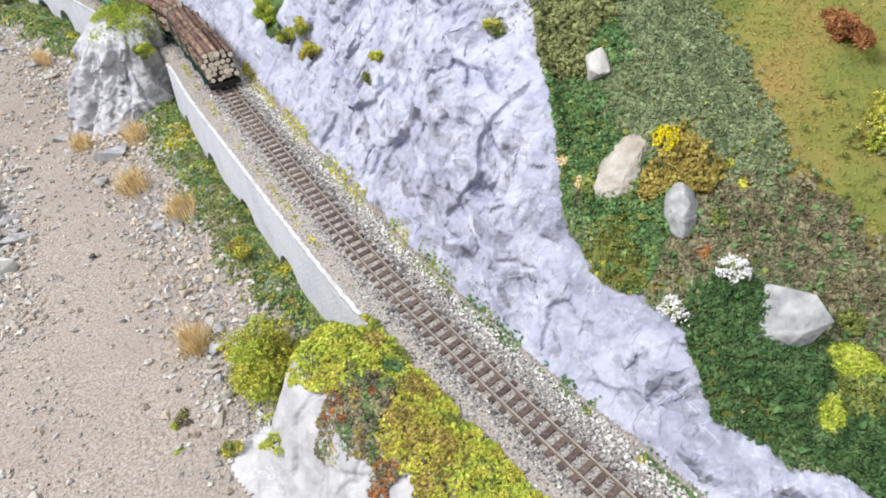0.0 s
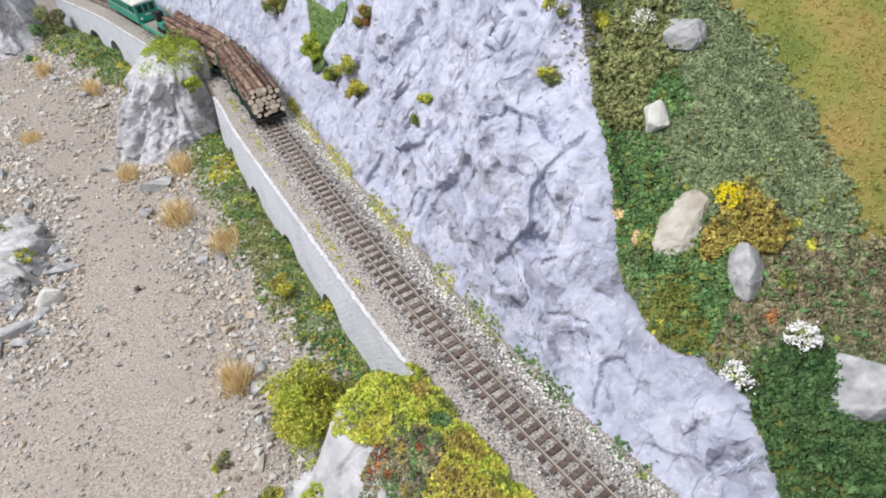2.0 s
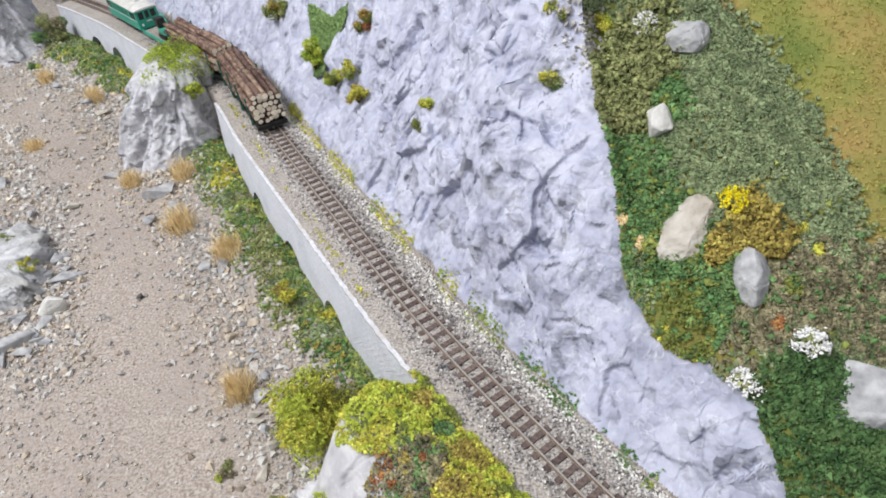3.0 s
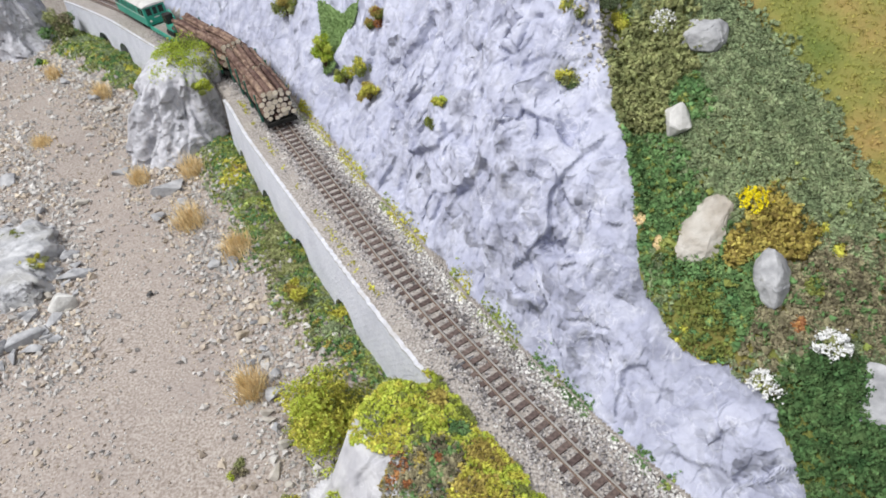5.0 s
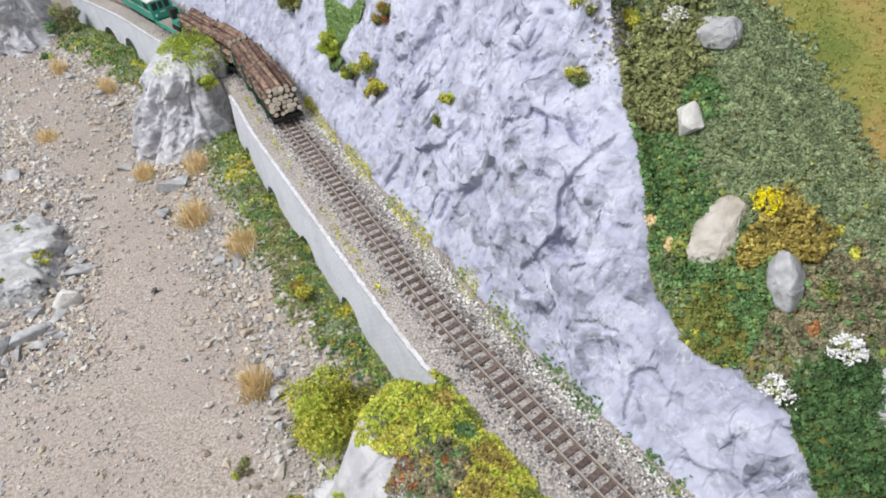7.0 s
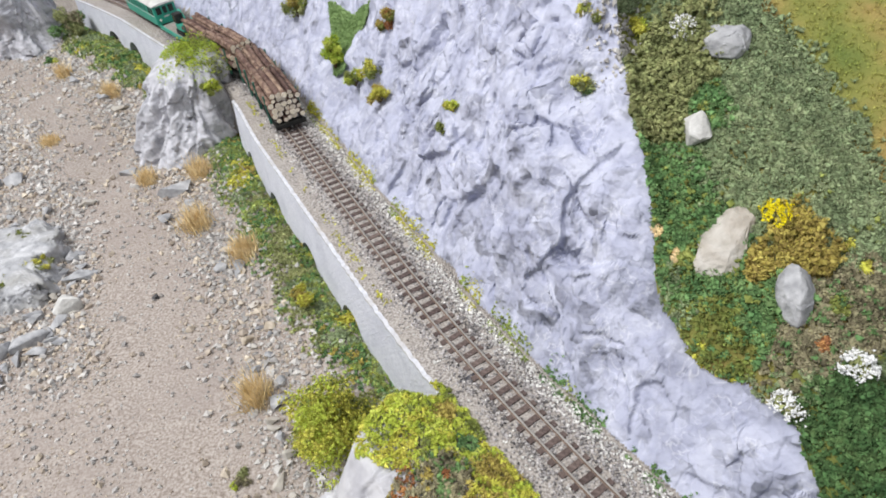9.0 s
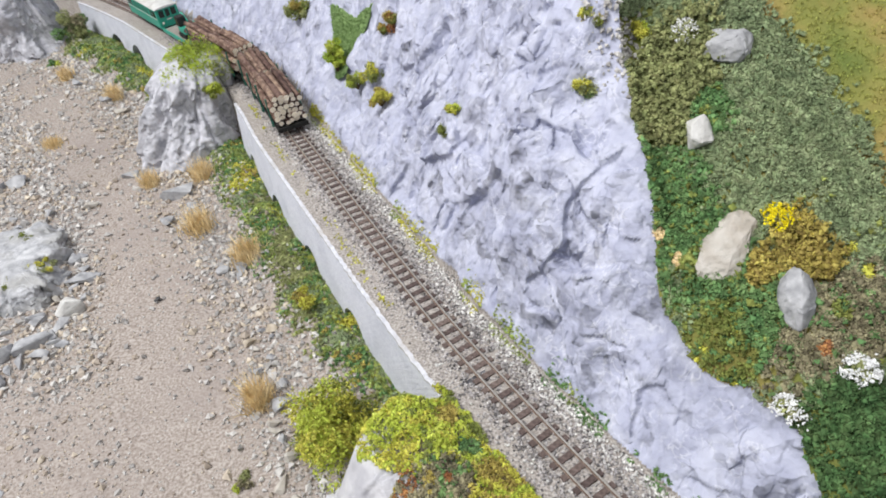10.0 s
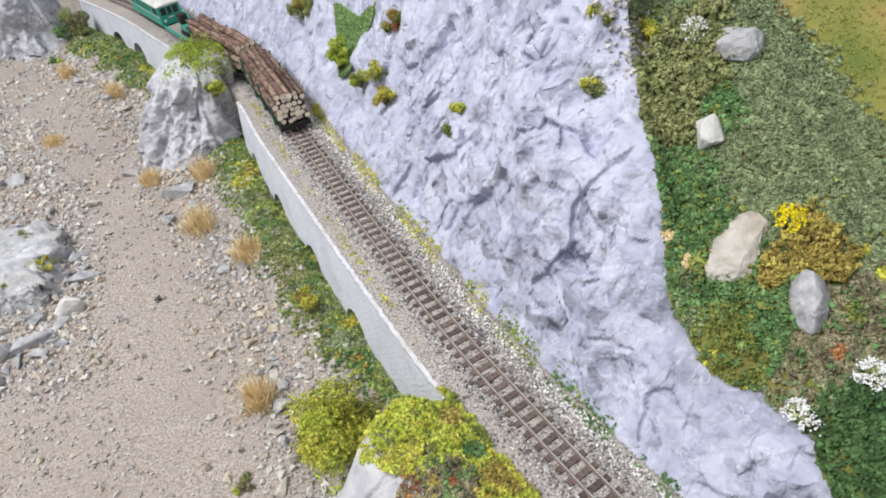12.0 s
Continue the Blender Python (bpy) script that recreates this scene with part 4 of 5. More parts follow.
bush((-0.0246, 0.6190, 0.1030), (0.0120, 0.0120, 0.0240), ("flock_ochre", "flock_rust", "flock_moss"), "rust and olive shrub high on the cliff", 14, 40, 0.0017, group="cliff shrubs")
bush((0.1060, 0.3760, 0.1430), (0.0110, 0.0110, 0.0110), ("flock_olive", "flock_teal", "flock_yellow"), "olive shrub in a hollow of the cliff", 10, 36, 0.0015, group="cliff shrubs")
bush((0.1075, 0.3660, 0.1330), (0.0060, 0.0060, 0.0070), ("flock_moss",), "mossy shrub in a hollow of the cliff", 6, 30, 0.0014, group="cliff shrubs")
bush((0.1488, 0.3993, 0.1670), (0.0080, 0.0120, 0.0110), ("flock_lime", "flock_yellow"), "lime cushion at the cliff top", 12, 34, 0.0015)
bush((0.1148, 0.4039, 0.1800), (0.0110, 0.0110, 0.0090), ("flock_yellow", "flock_ochre", "flock_moss"), "yellow cushion at the cliff top", 10, 34, 0.0015)
bush((0.3180, 0.3086, 0.1440), (0.013, 0.028, 0.012), ("flock_rust",), "rust-red bush on the meadow", 22, 44, 0.0018)
bush((0.322, 0.243, 0.108), (0.026, 0.030, 0.020), ("flock_lime", "flock_olive", "flock_yellow"), "dark yellow-green bush on the meadow", 18, 50, 0.0019)
bush((-0.172, 0.252, -0.078), (0.012, 0.009, 0.009), ("flock_brown", "flock_olive", "flock_lime"), "brown and lime sprig on the gravel", 8, 26, 0.0014)
bush((-0.128, 0.222, -0.077), (0.009, 0.012, 0.009), ("flock_yellow", "flock_olive"), "yellow-green weed at the knoll foot", 7, 26, 0.0014)
bush((-0.168, 0.228, -0.078), (0.005, 0.005, 0.005), ("flock_lime",), "tiny lime cushion on the gravel", 5, 20, 0.0012)
bush((-0.585, 1.125, -0.045), (0.030, 0.040, 0.055), ("flock_olive", "flock_teal", "flock_brown"), "dark olive-green bush beside the far viaduct", 16, 50, 0.003)
bush((-0.655, 1.135, 0.050), (0.03, 0.03, 0.02), ("grass_lime",), "lime bush on the far rock", 12, 44, 0.003)
bush((-0.605, 1.045, -0.064), (0.012, 0.012, 0.014), ("flock_teal", "flock_lime"), "small green bush at the far rock foot", 8, 36, 0.0024)


def dry_tuft(at, height, width, label="straw-coloured tuft of dry grass on the gravel", n=420):
    roots = np.c_[RNG.normal(size=(n, 2)) * width * 0.28, np.full(n, -0.001)]
    d = blades(roots, RNG.uniform(0.5, 1.0, n) * height, 0.19, 0.00040, (-0.1, 0.05, 1))
    ob = new("dry_grass_tuft", mesh_of("dry_grass_tuft", d[0], d[1], [M["straw"]]))
    ob.location = at
    return tagged(ob, label, "grass tuft", "dry grass tufts")


for x, y, h, w in ((-0.166, 0.322, 0.034, 0.018), (-0.268, 0.572, 0.034, 0.026), (-0.201, 0.504, 0.030, 0.026), (-0.283, 0.672, 0.030, 0.022), (-0.350, 0.672, 0.024, 0.018), (-0.462, 0.905, 0.026, 0.018), (-0.562, 0.985, 0.024, 0.016), (-0.505, 0.775, 0.016, 0.02)):
    dry_tuft((x, y, float(ground_z(x, y)[0])), h, w)


def flower_cushion(at, r, petal, label, n=70):
    """A cushion of blossoms: five-petalled heads over a low green core."""
    thing = new("flower_cushion")
    thing.location = at
    d = RNG.normal(size=(n, 3))
    d /= np.linalg.norm(d, axis=1)[:, None]
    d[:, 2] = np.abs(d[:, 2])
    p = d * r * RNG.uniform(0.75, 1.05, (n, 1)) * np.array([1, 1, 0.95])
    v, f = lumps(p * 0.66, RNG.uniform(0.12, 0.2, n) * r, 0.3, 0.4)
    part("leaves", mesh_of("leaves", v, f, [M["flock_olive"]]), thing)
    q = np.repeat(p, 6, 0) + RNG.normal(size=(n * 6, 3)) * r * 0.10
    v, f = joined(lumps(q, RNG.uniform(0.045, 0.08, len(q)) * r, 0.4, 0.4, "oct"), flakes(q, RNG.uniform(0.08, 0.13, len(q)) * r))
    part("blossoms", mesh_of("blossoms", v, f, [M[petal]]), thing)
    return tagged(thing, label, "flowers", "flower cushions")


flower_cushion((0.1955, 0.1785, 0.0815), 0.0095, "petal_white", "cushion of small white blossoms on the hillside")
flower_cushion((0.1655, 0.1745, 0.060), 0.0095, "petal_white", "cushion of white blossoms at the cliff edge")
flower_cushion((0.171, 0.384, 0.171), 0.0100, "petal_white", "white blossoms beside a grey boulder")
flower_cushion((0.1845, 0.2570, 0.117), 0.0090, "petal_yellow", "bright yellow blossoms behind a pale boulder")

# ---- stones ----


def stone_mesh(size, points=14, worn=0.05):
    """A broken stone: the hull of scattered points, its edges slightly worn."""
    bm = bmesh.new()
    own = np.random.default_rng(int(sum(size) * 1e5) + points)
    d = own.normal(size=(points, 3))
    d /= np.linalg.norm(d, axis=1)[:, None]
    d *= own.uniform(0.82, 1.0, (points, 1))
    d = d / np.abs(d).max(0) * np.array(size) / 2
    for c in d:
        bm.verts.new(c)
    bmesh.ops.convex_hull(bm, input=bm.verts[:])
    for v in [v for v in bm.verts if not v.link_faces]:
        bm.verts.remove(v)
    bmesh.ops.bevel(bm, geom=bm.edges[:], offset=worn * min(size), segments=1, affect="EDGES", clamp_overlap=True)
    if points > 16:
        # pitted, uneven faces
        bmesh.ops.triangulate(bm, faces=bm.faces[:])
        bmesh.ops.subdivide_edges(bm, edges=bm.edges[:], cuts=3, use_grid_fill=True)
        o, k = own.uniform(0, 50), 1.0 / min(size)
        v = np.array([w.co[:] for w in bm.verts])
        lift = 0.075 * fractal(v[:, 0] * k * 1.6 + o, (v[:, 1] + 0.7 * v[:, 2]) * k * 1.6, 5, 4) + 0.05 * facets(v[:, 0] * k * 2.4 + o, (v[:, 2] - 0.6 * v[:, 1]) * k * 2.4, 9)
        for w, c, h in zip(bm.verts, v, lift):
            w.co = c * (1 + 1.6 * h)
    return bm


def stone(at, size, mat, label, n=(0, 0, 1), axis=(1, 0, 0), points=14, worn=0.05, group="", name="stone", category="stone"):
    """A stone lying with its flat side along a slope whose normal is n, its length along axis."""
    up = Vector(n).normalized()
    long_ = Vector(axis)
    long_ = (long_ - up * long_.dot(up)).normalized()
    m = Matrix((long_, up.cross(long_), up)).transposed().to_4x4()
    ob = new(name, bm_mesh(name, stone_mesh(size, points, worn), M[mat]))
    ob.matrix_basis = Matrix.Translation(at) @ m
    return tagged(ob, label, category, group)


SLOPE = (-0.42, -0.40, 0.80)
stone((0.1575, 0.2550, 0.1030), (0.050, 0.027, 0.016), "stone_pale", "large pale beige boulder lying on the hillside", SLOPE, (0.031, 0.033, 0.020), 40, 0.03, name="boulder", category="boulder")
stone((0.179, 0.216, 0.097), (0.033, 0.019, 0.022), "stone_grey", "upright grey boulder among green plants", (-0.45, -0.55, 0.6), (0.003, 0.021, 0.025), 70, 0.03, name="boulder", category="boulder")
stone((0.1590, 0.3175, 0.1390), (0.026, 0.022, 0.019), "stone_white", "small whitish angular boulder on the hillside", SLOPE, (0.6, 0.6, 0.5), 15, 0.03, name="boulder", category="boulder")
stone((0.189, 0.362, 0.170), (0.030, 0.024, 0.024), "stone_grey", "grey boulder beside white blossoms", SLOPE, (0.7, -0.5, 0.2), 22, 0.05, name="boulder", category="boulder")
stone((0.2105, 0.1500, 0.0725), (0.049, 0.038, 0.017), "stone_grey", "large grey angular boulder on the hillside", SLOPE, (0.9, -0.45, 0.3), 14, 0.03, name="boulder", category="boulder")


def lay(x, y, size, mat, label, heading=0.0, group="stones on the valley floor", sink=0.25, points=11):
    stone((x, y, float(ground_z(x, y)[0]) + size[2] * (0.5 - sink)), size, mat, label, (RNG.uniform(-0.2, 0.2), RNG.uniform(-0.2, 0.2), 1), (math.cos(heading), math.sin(heading), 0), points, 0.04, group)


# stones beside the planted slope
for x, y, a, b, c, mat, h, label in (
        (-0.148, 0.316, 0.017, 0.016, 0.012, "stone_grey", 0.3, "round grey stone beside a dry tuft"),
        (-0.209, 0.486, 0.026, 0.014, 0.016, "stone_grey", 1.2, "flat pale grey block on the gravel"),
        (-0.228, 0.494, 0.018, 0.014, 0.012, "stone_grey", 0.8, "dark grey stone on the gravel"),
        (-0.224, 0.520, 0.022, 0.014, 0.012, "stone_brown", 0.2, "buff stone on the gravel"),
        (-0.311, 0.588, 0.022, 0.017, 0.014, "stone_grey", 0.1, "pale stone on the valley floor"),
        (-0.292, 0.580, 0.017, 0.010, 0.009, "stone_pale", 0.5, "pale flat stone on the gravel"),
        (-0.308, 0.640, 0.045, 0.024, 0.020, "stone_grey", 0.5, "grey slab at the foot of the rock pier"),
        (-0.286, 0.615, 0.016, 0.012, 0.010, "stone_grey", 0.4, "grey stone beside a tuft"),
        (-0.372, 0.462, 0.036, 0.026, 0.026, "stone_white", 0.5, "white angular block with a dark side"),
        (-0.394, 0.420, 0.040, 0.018, 0.018, "stone_grey", 0.7, "long grey slab on the stony bank"),
        (-0.377, 0.439, 0.024, 0.011, 0.016, "stone_grey", 0.9, "narrow grey slab on the stony bank")):
    lay(x, y, (a, b, c), mat, label, h)
# stones on the stony bank
for x, y, a, b, c, mat, h, label in (
        (-0.416, 0.407, 0.026, 0.014, 0.018, "stone_grey", 1.0, "grey slab on the stony bank"),
        (-0.380, 0.510, 0.038, 0.018, 0.010, "stone_grey", 0.3, "flat layered grey slab"),
        (-0.366, 0.415, 0.016, 0.010, 0.010, "stone_grey", 0.3, "small grey stone on the bank"),
        (-0.405, 0.452, 0.020, 0.016, 0.014, "stone_grey", 0.6, "grey stone on the bank"),
        (-0.410, 0.485, 0.026, 0.018, 0.014, "stone_grey", 0.2, "pale grey stone on the bank"),
        (-0.435, 0.576, 0.026, 0.022, 0.016, "stone_grey", 0.4, "grey stone on the bank"),
        (-0.420, 0.555, 0.020, 0.015, 0.012, "stone_grey", 0.8, "grey stone on the bank"),
        (-0.512, 0.684, 0.028, 0.024, 0.018, "stone_grey", 0.2, "pale round stone on the bank"),
        (-0.532, 0.678, 0.020, 0.018, 0.014, "stone_grey", 0.2, "pale stone on the bank"),
        (-0.398, 0.540, 0.018, 0.014, 0.012, "stone_grey", 1.1, "grey stone on the bank"),
        (-0.288, 0.462, 0.009, 0.007, 0.008, "stone_dark", 0.2, "single dark pebble on the sand")):
    lay(x, y, (a, b, c), mat, label, h)
# stones along the foot of slope and knoll
for x, y, a, b, c, mat, h, label in (
        (-0.292, 0.470, 0.006, 0.003, 0.002, "stone_brown", 0.2, "brown chip on the sand"),
        (-0.134, 0.268, 0.018, 0.010, 0.010, "stone_pale", 0.3, "pale stone at the knoll foot"),
        (-0.140, 0.245, 0.020, 0.010, 0.008, "stone_pale", 1.2, "pale chip at the knoll foot"),
        (-0.062, 0.290, 0.014, 0.012, 0.012, "stone_grey", 1.2, "grey stone at the viaduct end"),
        (-0.150, 0.340, 0.012, 0.010, 0.008, "stone_grey", 0.7, "grey stone on the gravel"),
        (-0.152, 0.300, 0.012, 0.008, 0.008, "stone_pale", 0.2, "pale stone on the gravel"),
        (-0.385, 0.700, 0.024, 0.014, 0.012, "stone_grey", 0.5, "grey slab beside the rock pier"),
        (-0.470, 0.900, 0.026, 0.02, 0.016, "stone_grey", 0.3, "grey stone at the slope foot"),
        (-0.440, 0.870, 0.03, 0.018, 0.014, "stone_pale", 0.9, "pale stone at the slope foot"),
        (-0.530, 0.960, 0.026, 0.02, 0.016, "stone_grey", 0.1, "grey stone at the slope foot")):
    lay(x, y, (a, b, c), mat, label, h)
for i in range(46):
    side = i % 2
    u_ = RNG.uniform(arc_at(0.30), arc_at(0.80))
    p, _ = along(u_, RNG.uniform(-0.150, -0.108) if side else RNG.uniform(-0.40, -0.27))
    k = RNG.uniform(0.005, 0.012)
    lay(p[0], p[1], (k * 1.3, k, k * 0.8), ("stone_grey", "stone_pale", "stone_brown")[i % 3], ("small grey stone on the gravel", "small pale stone on the gravel", "small buff stone on the gravel")[i % 3], RNG.uniform(0, 3))


for i in range(44):
    x, y = RNG.uniform(-0.52, -0.355), RNG.uniform(0.375, 0.66)
    if x + 0.30 * (y - 0.5) > -0.365:
        continue
    k = RNG.uniform(0.006, 0.015)
    lay(x, y, (k * 1.5, k * 0.8, k * 0.8), ("stone_grey", "stone_grey", "stone_pale")[i % 3], ("angular grey stone on the stony bank", "grey slab on the stony bank", "pale angular stone on the stony bank")[i % 3], RNG.uniform(0, 3), "stones on the bank", 0.2, 10)


def valley_gravel():
    n = 165000
    x, y = RNG.uniform(-0.75, 0.0, n), RNG.uniform(0.14, 1.25, n)
    s, u = beside(x, y)
    g = fractal(x * 18, y * 18, 211, 3)
    right = np.exp(-((s + 0.118) / 0.040) ** 2)
    left = smooth(-0.215, -0.28, s + 0.03 * g) * (0.30 + 0.70 * smooth(0.30, 0.42, y))
    far = smooth(0.42, 0.70, y) * smooth(0.25, 0.0, np.abs(g))
    w = np.clip(right + 0.9 * left + 0.30 * far + 0.06 + 0.35 * g * (right + left), 0.03, 1)
    m = (RNG.random(n) < w) & (s < -0.055) & (y < 1.2)
    x, y = x[m], y[m]
    z, c, s, u = heights(x, y)
    ok = c == 0
    x, y, z, s = x[ok], y[ok], z[ok], s[ok]
    r = 0.0004 + 0.0026 * RNG.random(len(x)) ** 7 + 0.0006 * RNG.random(len(x))
    r = r * np.where(s > -0.2, 1.22, np.where(y < 0.36, 0.85, 1.32))
    buff = RNG.random(len(x)) < 0.30 + 0.5 * fractal(x * 25, y * 25, 215, 2)
    for k, mat, label in ((~buff, "gravel", "loose grey gravel on the valley floor"), (buff, "gravel_buff", "loose buff gravel on the valley floor")):
        v, f = lumps(np.c_[x, y, z + r * 0.35][k], r[k], 0.35, 0.3, "oct")
        tagged(new("gravel", mesh_of("gravel", v, f, [M[mat]])), label, "gravel", kind="stuff")
    # rubble in the cleft at the cliff top
    n = 500
    x, y = 0.132 + RNG.normal(size=n) * 0.010, 0.405 + RNG.normal(size=n) * 0.022
    z = heights(x, y)[0]
    v, f = lumps(np.c_[x, y, z + 0.0004], RNG.uniform(0.0008, 0.0022, n), 0.35, 0.3, "oct")
    tagged(new("gravel", mesh_of("gravel", v, f, [M["gravel"]])), "pale rubble in a cleft at the cliff top", "gravel", kind="stuff")


valley_gravel()


def crag(at, r_foot, r_top, height, shift, mat, label, seed, name="rock_pier", squash=1.0, heading=0.0):
    """A free-standing rock: a leaning, tapering mass with carved creases and a rounded top."""
    na, nh = 190, 120
    verts, faces = [], []
    a = np.linspace(0, 2 * math.pi, na, endpoint=False)
    for j in range(nh + 1):
        h = j / nh
        if h < 0.72:
            k = h / 0.72
            r, z = r_foot + (r_top - r_foot) * k ** 0.8, height * 0.74 * k
        else:
            k = (h - 0.72) / 0.28
            r, z = r_top * max(math.cos(k * 1.5708), 0.0) ** 0.8, height * (0.74 + 0.26 * math.sin(k * 1.5708))
        ca, sa = np.cos(a), np.sin(a)
        w = z * 1.0 + 0 * a
        A = a * r_foot
        rel = 0.024 * fractal(ca * 1.5 + seed, sa * 1.5 + w * 15, seed, 3) + 0.008 * facets(ca * r_foot * 36 + seed, sa * r_foot * 36 + w * 26, seed + 7) + 0.0035 * facets(ca * r_foot * 70 + seed, sa * r_foot * 70 + w * 60, seed + 2) + 0.0012 * facets(ca * r_foot * 150, sa * r_foot * 150 + w * 120, seed + 5)
        cleft = fractal(ca * 2.6 + seed + w * 4, sa * 2.6 + w * 7, seed + 15, 2)
        rel = rel - 0.008 * np.exp(-(cleft / 0.035) ** 2) * smooth(-0.08, 0.08, fractal(ca * 3 + w * 20, sa * 3 + seed, seed + 19, 2))
        fold = 0.006 * np.abs(fractal(A * 45, w * 8 + seed, seed + 9, 2)) - 0.003
        fade = 1.0 if h < 0.72 else math.cos((h - 0.72) / 0.28 * 1.5)
        rr = r + (rel + fold) * min(1, r / r_top) * fade
        sh = np.array(shift) * (z / height)
        verts.append(np.c_[rr * ca + sh[0], rr * sa * squash + sh[1], w])
    v = np.concatenate(verts)
    for j in range(nh):
        for i in range(na):
            b = (i + 1) % na
            faces.append((j * na + i, j * na + b, (j + 1) * na + b, (j + 1) * na + i))
    ob = new(name, mesh_of(name, v, faces, [M[mat]], shade=True))
    ob.matrix_basis = Matrix.Translation(at) @ Matrix.Rotation(heading, 4, "Z")
    return tagged(ob, label, "rock")


crag((-0.324, 0.768, -0.090), 0.080, 0.056, 0.126, (0.036, 0.010), "rock_grey", "grey carved rock pier between the two viaducts", 3)
crag((-0.672, 1.140, -0.085), 0.072, 0.042, 0.150, (0.01, 0.0), "rock_grey", "grey rock standing beside the far viaduct", 8)
crag((-0.452, 0.520, -0.088), 0.062, 0.046, 0.040, (0.0, 0.0), "rock_bank", "low whitish rock outcrop on the stony bank", 13, "rock_outcrop", 1.35, 0.4)
bush((-0.418, 0.512, -0.056), (0.020, 0.012, 0.007), ("flock_yellow", "flock_olive"), "flat mossy cushion on a pale outcrop", 14, 30, 0.0013)
bush((-0.436, 0.490, -0.054), (0.010, 0.012, 0.006), ("flock_yellow", "flock_moss"), "small mossy cushion on a pale outcrop", 8, 30, 0.0013)
bush((-0.452, 0.560, -0.054), (0.022, 0.014, 0.006), ("flock_moss", "flock_olive"), "mossy cushion at the outcrop top", 10, 30, 0.0013)
bush((-0.092, 0.200, -0.046), (0.010, 0.010, 0.006), ("flock_lime",), "faint green moss on the white knoll", 7, 24, 0.0011)

# ---- the timber train ----


def on_track(u, length):
    """The pose of a vehicle whose middle is at arc length u."""
    a, b = along(u - 0.35 * length)[0], along(u + 0.35 * length)[0]
    d = b - a
    mid = (a + b) / 2
    return Matrix.Translation((mid[0], mid[1], 0.0)) @ Matrix.Rotation(math.atan2(d[1], d[0]), 4, "Z") @ Matrix.Diagonal((1.0, 1.15, 1.13, 1.0))


def wheel_mesh():
    bm = bmesh.new()
    rod(bm, (0, -0.0009, 0), (0, 0.0009, 0), 0.0046, 20)
    rod(bm, (0, 0.0009, 0), (0, 0.0014, 0), 0.0053, 20)
    rod(bm, (0, -0.0016, 0), (0, -0.0009, 0), 0.0018, 10)
    return bm_mesh("wheel", bm, M["steel"])


WHEEL = wheel_mesh()


def bogie(parent, x, span=0.010):
    bm = bmesh.new()
    for s_ in (-1, 1):
        box(bm, x - span - 0.004, x + span + 0.004, s_ * 0.0090 - 0.0008, s_ * 0.0090 + 0.0008, 0.0042, 0.0068)
        for k in (-1, 1):
            box(bm, x + k * span - 0.0018, x + k * span + 0.0018, s_ * 0.0098 - 0.0008, s_ * 0.0098 + 0.0008, 0.0030, 0.0066)
    box(bm, x - 0.0035, x + 0.0035, -0.0085, 0.0085, 0.0050, 0.0075)
    b = part("bogie", bm_mesh("bogie", bm, M["black"], 0.0002), parent)
    for k in (-1, 1):
        for s_ in (-1, 1):
            part("wheel", WHEEL, b, m=Matrix.Translation((x + k * span, s_ * 0.0055, 0.0046)) @ (Matrix.Rotation(math.pi, 4, "Z") if s_ > 0 else Matrix.Identity(4)))


def log_mesh(length, r):
    n, k = 9, 10
    verts, faces, idx = [], [], []
    bow = RNG.normal(size=2) * 0.0006
    lump = 1 + RNG.uniform(-0.08, 0.08, k)
    for i in range(n):
        x = (i / (n - 1) - 0.5) * length
        rr = r * (1.05 - 0.12 * i / (n - 1)) * (1 + RNG.uniform(-0.03, 0.03))
        c = bow * (1 - (2 * i / (n - 1) - 1) ** 2)
        for j in range(k):
            a = 2 * math.pi * j / k
            verts.append((x, c[0] + rr * lump[j] * math.cos(a), c[1] + rr * lump[j] * math.sin(a)))
    me = bpy.data.meshes.new("log")
    for i in range(n - 1):
        for j in range(k):
            b = (j + 1) % k
            faces.append((i * k + j, i * k + b, (i + 1) * k + b, (i + 1) * k + j))
            idx.append(0)
    faces += [tuple(range(k))[::-1], tuple((n - 1) * k + j for j in range(k))]
    idx += [1, 1]
    me.from_pydata(verts, [], faces)
    me.materials.append(M["bark"])
    me.materials.append(M["endgrain"])
    me.polygons.foreach_set("material_index", idx)
    me.polygons.foreach_set("use_smooth", [i == 0 for i in idx])
    me.update()
    return me


LOGS = [log_mesh(0.074, r) for r in (0.0024, 0.0027, 0.0029, 0.0031, 0.0026, 0.0028, 0.0022)]


def log_stack(m, label):
    thing = new("log_stack")
    thing.matrix_basis = m
    row, z = 0, 0.0118
    while row < 6:
        count = 5 if row % 2 == 0 else 5
        if row == 5:
            count = 4
        for i in range(count):
            y = (i - (count - 1) / 2) * 0.00565 + (0.0012 if row % 2 else -0.0012) + RNG.normal() * 0.0004
            part("log", LOGS[RNG.integers(len(LOGS))], thing, m=pose(RNG.normal() * 0.0012, y, z + RNG.normal() * 0.0004, RNG.uniform(0, 360), RNG.normal() * 0.5, RNG.normal() * 0.7 + (180 if RNG.random() < 0.5 else 0)))
        z += 0.0049
        row += 1
    return tagged(thing, label, "logs", "log stacks")


